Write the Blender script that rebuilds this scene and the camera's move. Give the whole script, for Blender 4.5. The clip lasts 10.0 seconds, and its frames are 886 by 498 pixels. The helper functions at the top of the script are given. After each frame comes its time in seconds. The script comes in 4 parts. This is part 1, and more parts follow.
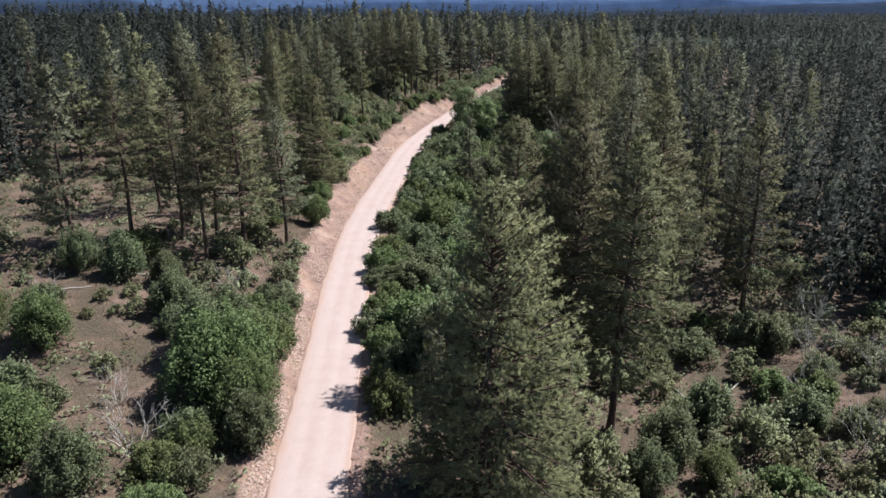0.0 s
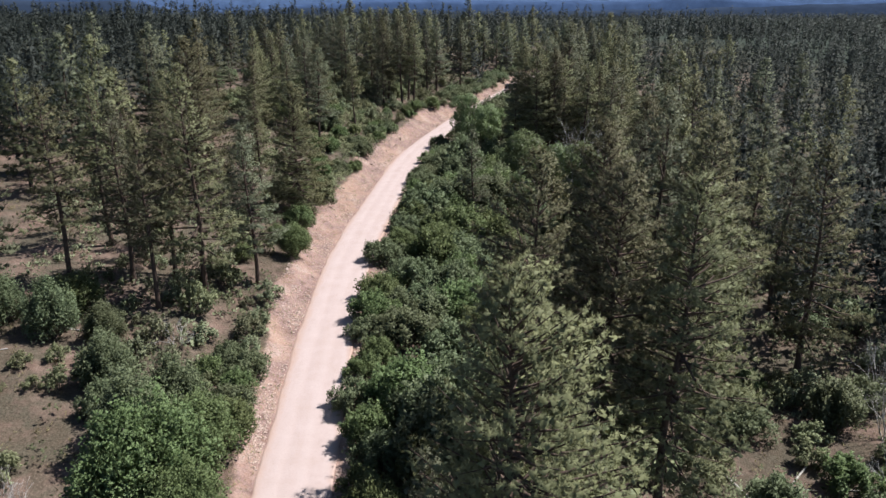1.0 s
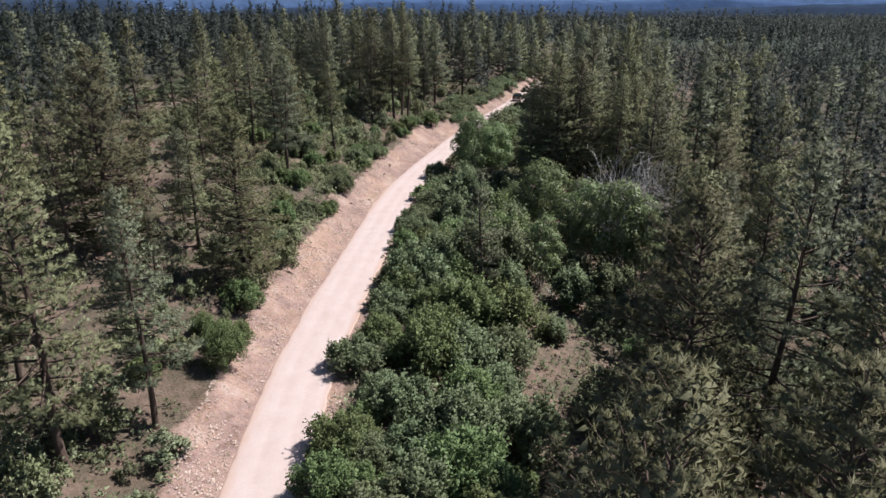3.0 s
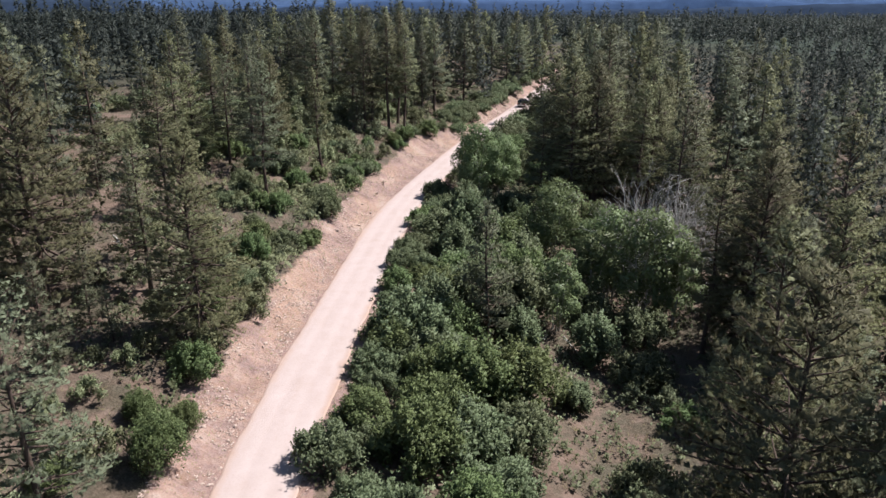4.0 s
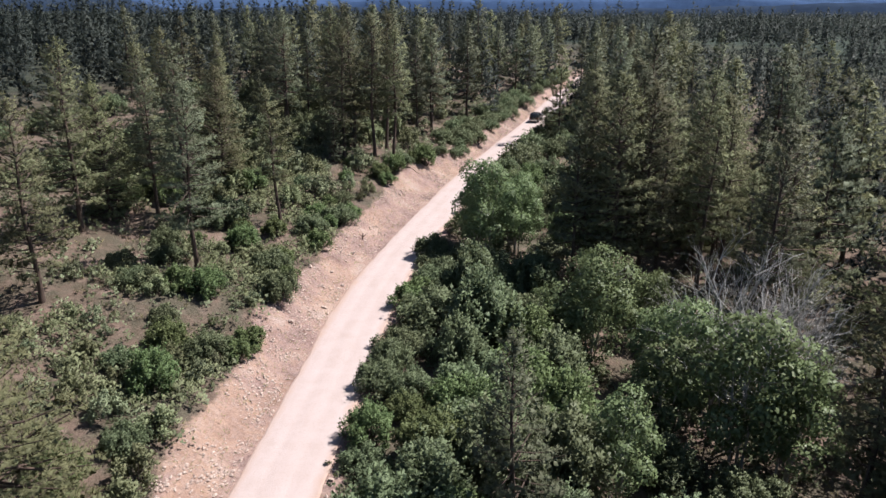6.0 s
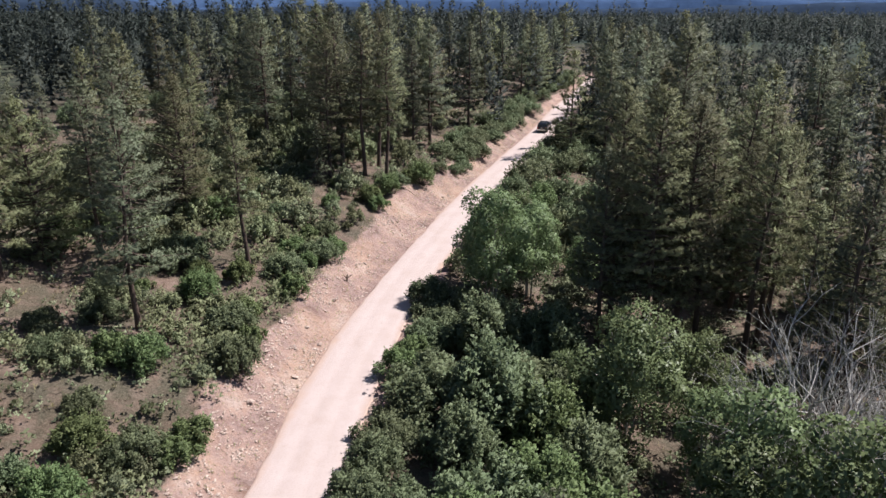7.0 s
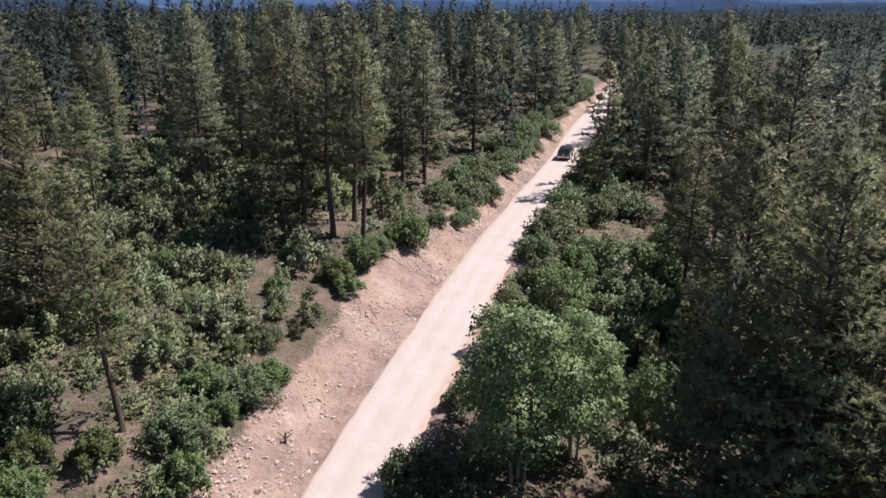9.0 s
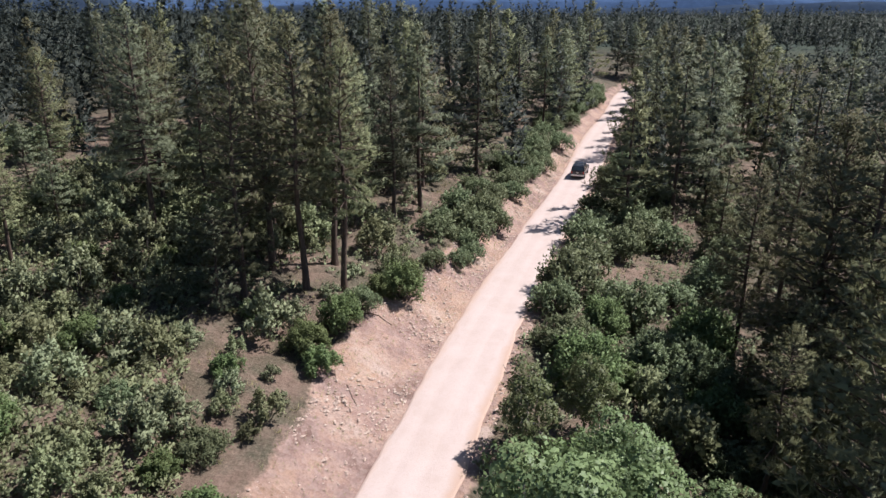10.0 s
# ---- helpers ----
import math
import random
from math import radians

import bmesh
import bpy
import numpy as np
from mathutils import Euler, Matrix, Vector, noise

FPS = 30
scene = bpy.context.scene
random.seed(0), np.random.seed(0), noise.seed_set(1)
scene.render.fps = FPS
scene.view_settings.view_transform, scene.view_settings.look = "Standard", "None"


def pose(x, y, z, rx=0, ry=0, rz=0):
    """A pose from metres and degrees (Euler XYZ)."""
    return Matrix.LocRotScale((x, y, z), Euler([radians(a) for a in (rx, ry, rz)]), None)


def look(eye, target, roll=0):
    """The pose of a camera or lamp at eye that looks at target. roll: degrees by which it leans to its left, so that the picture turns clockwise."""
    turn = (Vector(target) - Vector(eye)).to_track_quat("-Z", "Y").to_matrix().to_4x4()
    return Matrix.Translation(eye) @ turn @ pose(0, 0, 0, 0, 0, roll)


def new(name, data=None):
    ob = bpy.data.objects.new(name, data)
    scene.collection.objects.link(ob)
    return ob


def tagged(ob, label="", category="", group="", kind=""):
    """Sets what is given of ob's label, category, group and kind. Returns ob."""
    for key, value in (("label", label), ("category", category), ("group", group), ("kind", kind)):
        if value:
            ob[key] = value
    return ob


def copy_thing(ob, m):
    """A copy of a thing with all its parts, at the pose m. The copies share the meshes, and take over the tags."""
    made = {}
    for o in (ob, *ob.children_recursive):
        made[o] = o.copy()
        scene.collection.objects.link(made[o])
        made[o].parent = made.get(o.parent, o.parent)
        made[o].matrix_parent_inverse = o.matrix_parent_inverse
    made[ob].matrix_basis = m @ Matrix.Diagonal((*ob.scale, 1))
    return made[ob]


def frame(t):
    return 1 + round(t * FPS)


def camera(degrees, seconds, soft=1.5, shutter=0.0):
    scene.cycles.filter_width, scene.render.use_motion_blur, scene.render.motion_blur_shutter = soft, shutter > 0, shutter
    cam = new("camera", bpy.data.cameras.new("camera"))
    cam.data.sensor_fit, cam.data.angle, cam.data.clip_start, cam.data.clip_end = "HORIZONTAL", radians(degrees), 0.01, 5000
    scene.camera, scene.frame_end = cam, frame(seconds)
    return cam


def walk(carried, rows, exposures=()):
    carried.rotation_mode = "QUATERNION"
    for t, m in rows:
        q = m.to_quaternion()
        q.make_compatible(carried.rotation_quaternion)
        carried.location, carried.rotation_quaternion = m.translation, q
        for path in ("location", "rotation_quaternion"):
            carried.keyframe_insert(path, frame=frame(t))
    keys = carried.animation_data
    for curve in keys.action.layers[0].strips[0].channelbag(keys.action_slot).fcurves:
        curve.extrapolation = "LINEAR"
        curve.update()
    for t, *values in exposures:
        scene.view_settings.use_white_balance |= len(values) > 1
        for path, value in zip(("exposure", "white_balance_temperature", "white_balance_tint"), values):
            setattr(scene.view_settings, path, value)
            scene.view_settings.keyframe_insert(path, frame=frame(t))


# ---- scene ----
cam = camera(65.45, 10.0)
METRES, EYE, TILT, LEAN, TURN = 76.8, 29.0, -18.8, 0.0, 0.0
ROWS = [
    (0.0, 0.0000, 0.0000, 0.0000, 0.000, -0.000, -0.00),
    (0.5, 0.0011, 0.0805, 0.0270, 0.005, 0.022, -0.03),
    (1.0, 0.0019, 0.1607, 0.0539, 0.005, 0.038, -0.06),
    (1.5, 0.0026, 0.2403, 0.0809, 0.016, 0.043, -0.08),
    (2.0, 0.0032, 0.3199, 0.1078, 0.027, 0.038, -0.11),
    (2.5, 0.0040, 0.4002, 0.1348, 0.032, 0.038, -0.12),
    (4.0, 0.0058, 0.6309, 0.2148, 0.049, -0.027, -0.20),
    (4.5, 0.0055, 0.7097, 0.2417, 0.027, -0.043, -0.23),
    (5.0, 0.0064, 0.7880, 0.2683, 0.049, -0.065, -0.21),
    (5.5, 0.0071, 0.8658, 0.2952, 0.065, -0.076, -0.21),
    (7.0, 0.0081, 1.0972, 0.3738, 0.076, -0.097, -0.16),
    (7.5, 0.0085, 1.1742, 0.4003, 0.070, -0.097, -0.16),
    (8.0, 0.0096, 1.2512, 0.4267, 0.108, -0.108, -0.11),
    (8.5, 0.0098, 1.3291, 0.4536, 0.103, -0.114, -0.14),
    (9.0, 0.0108, 1.4080, 0.4802, 0.125, -0.087, -0.17),
    (9.5, 0.0112, 1.4856, 0.5067, 0.119, -0.103, -0.17),
    (10.0, 0.0116, 1.5622, 0.5331, 0.092, -0.119, -0.11),
]
walk(cam, [(t, pose(0, 0, EYE, TILT, LEAN, TURN) @ pose(METRES * x, METRES * y, METRES * z, 90 + pitch, roll, yaw)) for t, x, y, z, yaw, pitch, roll in ROWS],
     exposures=[(0.0, 0.38), (2.5, 0.40), (4.0, 0.46), (5.5, 0.49), (8.0, 0.45), (10.0, 0.49)])


# ---- light: high summer sun ahead and to the right, clear sky ----
SUN_TO = Vector((0.54, 0.21, 0.81)).normalized()
world = bpy.data.worlds.new("sky")
scene.world = world
world.use_nodes = True
wn = world.node_tree.nodes
sky = wn.new("ShaderNodeTexSky")
sky.sky_type = "NISHITA"
sky.sun_disc = False
sky.sun_elevation = math.asin(SUN_TO.z)
sky.sun_rotation = math.atan2(SUN_TO.x, SUN_TO.y)
sky.altitude = 2200
wn["Background"].inputs["Strength"].default_value = 0.085
world.node_tree.links.new(sky.outputs[0], wn["Background"].inputs["Color"])
sun = new("sun", bpy.data.lights.new("sun", "SUN"))
sun.data.energy = 6.0
sun.data.angle = radians(0.53)
sun.data.color = (1.0, 0.972, 0.965)
sun.matrix_world = look(SUN_TO * 300, (0, 0, 0))


# ---- materials ----
def material(name):
    m = bpy.data.materials.new(name)
    m.use_nodes = True
    return m, m.node_tree.nodes, m.node_tree.links


def noise_node(n, l, scale, detail=4.0, coords="Object", rough=0.6, stretch=None):
    tc = n.new("ShaderNodeTexCoord")
    t = n.new("ShaderNodeTexNoise")
    t.inputs["Scale"].default_value = scale
    t.inputs["Detail"].default_value = detail
    t.inputs["Roughness"].default_value = rough
    if stretch:
        mp = n.new("ShaderNodeMapping")
        mp.inputs["Scale"].default_value = stretch
        l.new(tc.outputs[coords], mp.inputs[0])
        l.new(mp.outputs[0], t.inputs["Vector"])
    else:
        l.new(tc.outputs[coords], t.inputs["Vector"])
    return t.outputs["Fac"]


def ramp(n, l, fac, stops):
    r = n.new("ShaderNodeValToRGB")
    e = r.color_ramp.elements
    e[0].position, e[0].color = stops[0][0], (*stops[0][1], 1)
    e[1].position, e[1].color = stops[-1][0], (*stops[-1][1], 1)
    for p, c in stops[1:-1]:
        e.new(p).color = (*c, 1)
    l.new(fac, r.inputs[0])
    return r.outputs[0]


def blend(n, l, fac, a, b, mode="MIX"):
    m = n.new("ShaderNodeMix")
    m.data_type, m.blend_type = "RGBA", mode
    for k, v in ((0, fac), (6, a), (7, b)):
        if isinstance(v, (int, float)):
            m.inputs[k].default_value = v
        elif isinstance(v, tuple):
            m.inputs[k].default_value = (*v, 1)
        else:
            l.new(v, m.inputs[k])
    return m.outputs[2]


def math_node(n, l, op, a, b=0.0):
    m = n.new("ShaderNodeMath")
    m.operation = op
    for k, v in ((0, a), (1, b)):
        if isinstance(v, (int, float)):
            m.inputs[k].default_value = v
        else:
            l.new(v, m.inputs[k])
    return m.outputs[0]


def bump(n, l, height, strength, distance):
    b = n.new("ShaderNodeBump")
    b.inputs["Strength"].default_value = strength
    b.inputs["Distance"].default_value = distance
    l.new(height, b.inputs["Height"])
    return b.outputs[0]


def foliage(name, dark, mid, light, through_light=0.25, rough=0.55, patch=0.35, vary=0.30, patch_size=0.9, plants=0.55, by_tree=False):
    """Leaves or needles: colour varies by plant, by patch and by tuft."""
    m, n, l = material(name)
    geo, info = n.new("ShaderNodeNewGeometry"), n.new("ShaderNodeObjectInfo")
    pick = geo.outputs["Random Per Island"]
    if by_tree:
        each = n.new("ShaderNodeAttribute")
        each.attribute_name = "tree"
        pick = each.outputs["Fac"]
    tuft = ramp(n, l, math_node(n, l, "ADD", math_node(n, l, "MULTIPLY", pick, vary), 0.5 - vary / 2), [(0.0, dark), (0.5, mid), (1.0, light)])
    spot = ramp(n, l, noise_node(n, l, patch_size, 4.0), [(0.3, (0, 0, 0)), (0.7, (1, 1, 1))])
    col = blend(n, l, math_node(n, l, "MULTIPLY", spot, patch), tuft, light)
    hsv = n.new("ShaderNodeHueSaturation")
    r = info.outputs["Random"]
    l.new(math_node(n, l, "ADD", math_node(n, l, "MULTIPLY", r, 0.05), 0.475), hsv.inputs["Hue"])
    l.new(math_node(n, l, "ADD", math_node(n, l, "MULTIPLY", r, plants), 1.0 - plants / 2), hsv.inputs["Value"])
    l.new(col, hsv.inputs["Color"])
    p = n["Principled BSDF"]
    p.inputs["Roughness"].default_value = rough
    p.inputs["Specular IOR Level"].default_value = 0.12
    l.new(hsv.outputs[0], p.inputs["Base Color"])
    t = n.new("ShaderNodeBsdfTranslucent")
    l.new(hsv.outputs[0], t.inputs["Color"])
    mx = n.new("ShaderNodeMixShader")
    mx.inputs[0].default_value = through_light
    l.new(p.outputs[0], mx.inputs[1])
    l.new(t.outputs[0], mx.inputs[2])
    l.new(mx.outputs[0], n["Material Output"].inputs["Surface"])
    return m


def surface(name, stops, scale, rough=0.85, bump_by=0.3, bump_size=0.02, stretch=None, metal=0.0):
    """A plain surface: two scales of variation and a fine relief."""
    m, n, l = material(name)
    a = noise_node(n, l, scale, 6.0, stretch=stretch)
    b = noise_node(n, l, scale * 0.12, 3.0)
    col = ramp(n, l, a, stops)
    col = blend(n, l, math_node(n, l, "MULTIPLY", b, 0.5), col, tuple(0.75 * c for c in stops[0][1]))
    p = n["Principled BSDF"]
    l.new(col, p.inputs["Base Color"])
    p.inputs["Roughness"].default_value = rough
    p.inputs["Metallic"].default_value = metal
    l.new(bump(n, l, a, bump_by, bump_size), p.inputs["Normal"])
    return m


def plain(name, colour, rough=0.4, metal=0.0, spec=0.5, dust=0.25):
    m, n, l = material(name)
    p = n["Principled BSDF"]
    grime = noise_node(n, l, 3.0, 5.0)
    l.new(blend(n, l, math_node(n, l, "MULTIPLY", grime, dust), colour, (0.35, 0.27, 0.2)), p.inputs["Base Color"])
    p.inputs["Roughness"].default_value = rough
    p.inputs["Metallic"].default_value = metal
    p.inputs["Specular IOR Level"].default_value = spec
    return m


NEEDLES = foliage("pine_needles", (0.074, 0.086, 0.048), (0.160, 0.164, 0.088), (0.262, 0.248, 0.137), 0.30, vary=0.2)
NEEDLES_DULL = foliage("pine_needles_blue", (0.068, 0.080, 0.054), (0.137, 0.149, 0.094), (0.218, 0.223, 0.144), 0.30, vary=0.2)
NEEDLES_WARM = foliage("pine_needles_olive", (0.075, 0.082, 0.044), (0.159, 0.160, 0.083), (0.250, 0.235, 0.128), 0.30, vary=0.2)
OAK = foliage("oak_leaves", (0.054, 0.077, 0.038), (0.125, 0.165, 0.071), (0.222, 0.265, 0.118), 0.30, 0.5, plants=0.32)
OAK_DARK = foliage("oak_leaves_dark", (0.064, 0.088, 0.050), (0.134, 0.163, 0.090), (0.227, 0.254, 0.143), 0.30, 0.5, plants=0.32)
ASPEN = foliage("aspen_leaves", (0.061, 0.086, 0.041), (0.134, 0.168, 0.079), (0.234, 0.268, 0.133), 0.28, 0.4)
SAGE = foliage("grey_scrub_leaves", (0.092, 0.106, 0.065), (0.172, 0.191, 0.113), (0.290, 0.304, 0.189), 0.2, 0.7)
BRUSH = foliage("brush_leaves", (0.090, 0.104, 0.056), (0.175, 0.190, 0.102), (0.270, 0.280, 0.165), 0.25, 0.7, 0.5)
GRASS = foliage("dry_grass_blades", (0.110, 0.110, 0.048), (0.210, 0.190, 0.095), (0.330, 0.290, 0.170), 0.3, 0.7)
BARK = surface("pine_bark", [(0.3, (0.045, 0.030, 0.024)), (0.55, (0.105, 0.068, 0.050)), (0.8, (0.19, 0.125, 0.09))], 6.0, 0.9, 0.8, 0.05, (1, 1, 0.25))
PALE_BARK = surface("aspen_bark", [(0.3, (0.16, 0.15, 0.13)), (0.5, (0.46, 0.44, 0.39)), (0.8, (0.60, 0.58, 0.52))], 5.0, 0.8, 0.4, 0.02, (1, 1, 0.5))
GREY_WOOD = surface("weathered_wood", [(0.3, (0.30, 0.28, 0.26)), (0.55, (0.50, 0.47, 0.44)), (0.8, (0.64, 0.61, 0.58))], 8.0, 0.9, 0.5, 0.02, (1, 1, 0.3))
OAK_STEM = surface("oak_stem_bark", [(0.3, (0.06, 0.05, 0.04)), (0.6, (0.13, 0.11, 0.09)), (0.8, (0.2, 0.17, 0.14))], 9.0, 0.9, 0.5, 0.02)
STONE = surface("sandstone", [(0.3, (0.30, 0.205, 0.168)), (0.50, (0.45, 0.340, 0.285)), (0.72, (0.58, 0.470, 0.400))], 3.5, 0.9, 0.6, 0.04)


def ground_material():
    m, n, l = material("forest_floor")
    bank = n.new("ShaderNodeAttribute")
    bank.attribute_name = "bank"
    far = n.new("ShaderNodeAttribute")
    far.attribute_name = "far"
    big = noise_node(n, l, 0.11, 5.0, rough=0.65)
    mid = noise_node(n, l, 0.9, 6.0, rough=0.7)
    fine = noise_node(n, l, 7.0, 6.0, rough=0.75)
    soil = ramp(n, l, mid, [(0.28, (0.105, 0.068, 0.053)), (0.5, (0.190, 0.126, 0.101)), (0.72, (0.260, 0.184, 0.152))])
    litter = ramp(n, l, fine, [(0.3, (0.038, 0.029, 0.021)), (0.5, (0.085, 0.066, 0.046)), (0.72, (0.160, 0.130, 0.096))])
    grass = ramp(n, l, fine, [(0.3, (0.042, 0.037, 0.026)), (0.55, (0.098, 0.084, 0.060)), (0.75, (0.172, 0.146, 0.108))])
    mask = ramp(n, l, math_node(n, l, "ADD", math_node(n, l, "MULTIPLY", big, 0.6), math_node(n, l, "MULTIPLY", mid, 0.4)), [(0.44, (0, 0, 0)), (0.56, (1, 1, 1))])
    mask2 = ramp(n, l, noise_node(n, l, 0.23, 6.0, rough=0.7), [(0.45, (0, 0, 0)), (0.61, (1, 1, 1))])
    col = blend(n, l, mask, litter, grass)
    col = blend(n, l, math_node(n, l, "MULTIPLY", mask2, 0.75), col, soil)
    rubble = n.new("ShaderNodeTexVoronoi")
    tc = n.new("ShaderNodeTexCoord")
    l.new(tc.outputs["Object"], rubble.inputs["Vector"])
    rubble.inputs["Scale"].default_value = 3.2
    cut = ramp(n, l, noise_node(n, l, 0.33, 6.0, rough=0.7), [(0.34, (0.140, 0.084, 0.070)), (0.44, (0.232, 0.148, 0.130)), (0.55, (0.312, 0.203, 0.160)), (0.66, (0.385, 0.290, 0.248))])
    warm = ramp(n, l, noise_node(n, l, 0.16, 4.0), [(0.50, (0, 0, 0)), (0.60, (1, 1, 1))])
    cut = blend(n, l, math_node(n, l, "MULTIPLY", warm, 0.34), cut, (0.372, 0.235, 0.150))
    sep = n.new("ShaderNodeSeparateColor")
    l.new(rubble.outputs["Color"], sep.inputs[0])
    cut = blend(n, l, math_node(n, l, "MULTIPLY", sep.outputs[0], 0.35), cut, (0.333, 0.258, 0.233))
    cut = blend(n, l, math_node(n, l, "MULTIPLY", ramp(n, l, fine, [(0.35, (1, 1, 1)), (0.50, (0, 0, 0))]), 0.35), cut, (0.136, 0.085, 0.061))
    edge = ramp(n, l, math_node(n, l, "ADD", bank.outputs["Fac"], math_node(n, l, "MULTIPLY", math_node(n, l, "SUBTRACT", mid, 0.5), 1.5)), [(0.30, (0, 0, 0)), (0.6, (1, 1, 1))])
    col = blend(n, l, edge, col, cut)
    # Near-black green that stands in for distant woods and the shade beneath them.
    shaded_woods = ramp(n, l, noise_node(n, l, 0.06, 8.0, rough=0.8), [(0.35, (0.013, 0.021, 0.015)), (0.65, (0.040, 0.053, 0.033))])
    col = blend(n, l, far.outputs["Fac"], col, shaded_woods)
    p = n["Principled BSDF"]
    l.new(col, p.inputs["Base Color"])
    p.inputs["Roughness"].default_value = 0.95
    p.inputs["Specular IOR Level"].default_value = 0.2
    h = math_node(n, l, "ADD", fine, math_node(n, l, "MULTIPLY", rubble.outputs["Distance"], 0.8))
    l.new(bump(n, l, h, 0.7, 0.10), p.inputs["Normal"])
    return m


def road_material():
    m, n, l = material("packed_dirt")
    uv = n.new("ShaderNodeAttribute")
    uv.attribute_name = "across"
    across = uv.outputs["Fac"]
    mid = noise_node(n, l, 0.6, 5.0, rough=0.65)
    fine = noise_node(n, l, 9.0, 6.0, rough=0.75)
    base = ramp(n, l, mid, [(0.3, (0.420, 0.330, 0.298)), (0.5, (0.443, 0.354, 0.327)), (0.7, (0.465, 0.376, 0.352))])
    w = n.new("ShaderNodeTexWave")
    w.wave_profile = "SIN"
    comb = n.new("ShaderNodeCombineXYZ")
    l.new(math_node(n, l, "ADD", across, math_node(n, l, "MULTIPLY", mid, 0.15)), comb.inputs[0])
    l.new(comb.outputs[0], w.inputs["Vector"])
    w.inputs["Scale"].default_value = 0.19
    w.inputs["Distortion"].default_value = 0.4
    w.inputs["Phase Offset"].default_value = 1.6
    track = ramp(n, l, w.outputs["Fac"], [(0.45, (0, 0, 0)), (0.9, (1, 1, 1))])
    col = blend(n, l, math_node(n, l, "MULTIPLY", track, 0.16), base, (0.507, 0.431, 0.413))
    col = blend(n, l, math_node(n, l, "MULTIPLY", ramp(n, l, fine, [(0.3, (1, 1, 1)), (0.5, (0, 0, 0))]), 0.3), col, (0.292, 0.213, 0.176))
    side = n.new("ShaderNodeMath")
    side.operation = "ABSOLUTE"
    l.new(across, side.inputs[0])
    rim = ramp(n, l, math_node(n, l, "ADD", math_node(n, l, "MULTIPLY", side.outputs[0], 0.3), math_node(n, l, "MULTIPLY", mid, 0.4)), [(0.80, (0, 0, 0)), (0.99, (1, 1, 1))])
    col = blend(n, l, math_node(n, l, "MULTIPLY", rim, 0.8), col, (0.392, 0.267, 0.209))
    p = n["Principled BSDF"]
    l.new(col, p.inputs["Base Color"])
    p.inputs["Roughness"].default_value = 0.95
    p.inputs["Specular IOR Level"].default_value = 0.2
    l.new(bump(n, l, fine, 0.5, 0.05), p.inputs["Normal"])
    return m


GROUND, ROAD = ground_material(), road_material()


# ---- the lie of the land ----
WAY = np.array([(-400, 10), (-100, -2), (0, -7), (36, -8.7), (48, -9.3), (58, -9.9), (70, -10.5), (89, -10.9), (102, -9.9), (118, -8.2), (131, -6.9), (140, -5.5), (150, -3.3), (160, -0.5), (166, 1.4), (174, 3.6), (184, 7.0), (199, 12.1), (222, 20.4), (238, 25.2), (250, 29.2), (266, 35.2), (290, 42.5), (305, 48.5), (318, 58), (332, 80), (350, 120), (380, 180), (450, 240), (700, 260), (5000, 260)])
_ys = np.arange(-420.0, 5000.0, 1.0)
_xs = np.interp(_ys, WAY[:, 0], WAY[:, 1])
_k = np.exp(-0.5 * (np.arange(-14, 15) / 5.0) ** 2)
_xs = np.convolve(np.pad(_xs, 14, mode="edge"), _k / _k.sum(), mode="valid")


def middle(y):
    """x of the road's middle at y."""
    return np.interp(y, _ys, _xs)


def climb(y):
    """Height of the road at y."""
    return np.interp(y, [-400, 0, 250, 320, 420, 5000], [-20.5, -2.07, 9.43, 11.6, 12.6, 12.6])


def wobble(x, y, size, seed):
    """A smooth random field of about -1 to 1."""
    a, b = x / size + seed * 1.7, y / size - seed * 2.3
    return (np.sin(a + 1.3 * np.sin(0.7 * b + seed)) + np.sin(1.31 * b + 1.1 * np.sin(0.9 * a)) + np.sin(0.77 * (a + b) + 2 * np.sin(0.5 * a - seed))) / 2.2


def smooth(a, b, v):
    t = np.clip((v - a) / (b - a), 0, 1)
    return t * t * (3 - 2 * t)


def bank_top(y):
    """How far left of the road's middle the cut bank reaches."""
    return np.interp(y, [0, 48, 62, 75, 92, 100, 112, 120, 128, 138, 150, 160, 172, 200, 230, 260], [4.0, 3.8, 4.4, 5.4, 6.4, 6.6, 6.2, 6.0, 6.6, 6.6, 6.8, 7.2, 8.0, 6.0, 5.2, 4.4])


def height(x, y):
    x, y = np.asarray(x, float), np.asarray(y, float)
    d = x - middle(y)
    near = 1 - smooth(330, 520, y)
    top = bank_top(y)
    rise = np.interp(y, [0, 50, 75, 95, 110, 128, 150, 170, 200, 260], [0.5, 0.7, 1.2, 1.3, 1.1, 1.9, 1.7, 2.2, 1.4, 0.8])
    left = rise * smooth(2.9, top + 0.4, -d) + 5.0 * (1 - np.exp(-np.maximum(-d - 7, 0) / 25))
    left = left + smooth(2.8, 4.5, -d) * (0.10 * wobble(x, y, 0.55, 3) + 0.16 * wobble(y, x, 1.37, 5) + 0.14 * wobble(x, y, 3.3, 6))
    right = -0.5 * smooth(2.9, 5.5, d) - 4.2 * smooth(4, 28, d)
    z = climb(y) + near * (left + right)
    off = smooth(4, 10, np.abs(d))
    z = z + off * (0.28 * wobble(x, y, 3.1, 1) + 0.6 * wobble(x, y, 13.0, 2) * smooth(8, 30, np.abs(d)))
    z = z - 0.07 * (np.abs(d) < 2.9)
    return z + 5 * smooth(750, 1000, np.hypot(x, y)) + smooth(900, 1400, np.hypot(x, y)) * (4 * wobble(x, y, 60, 4))


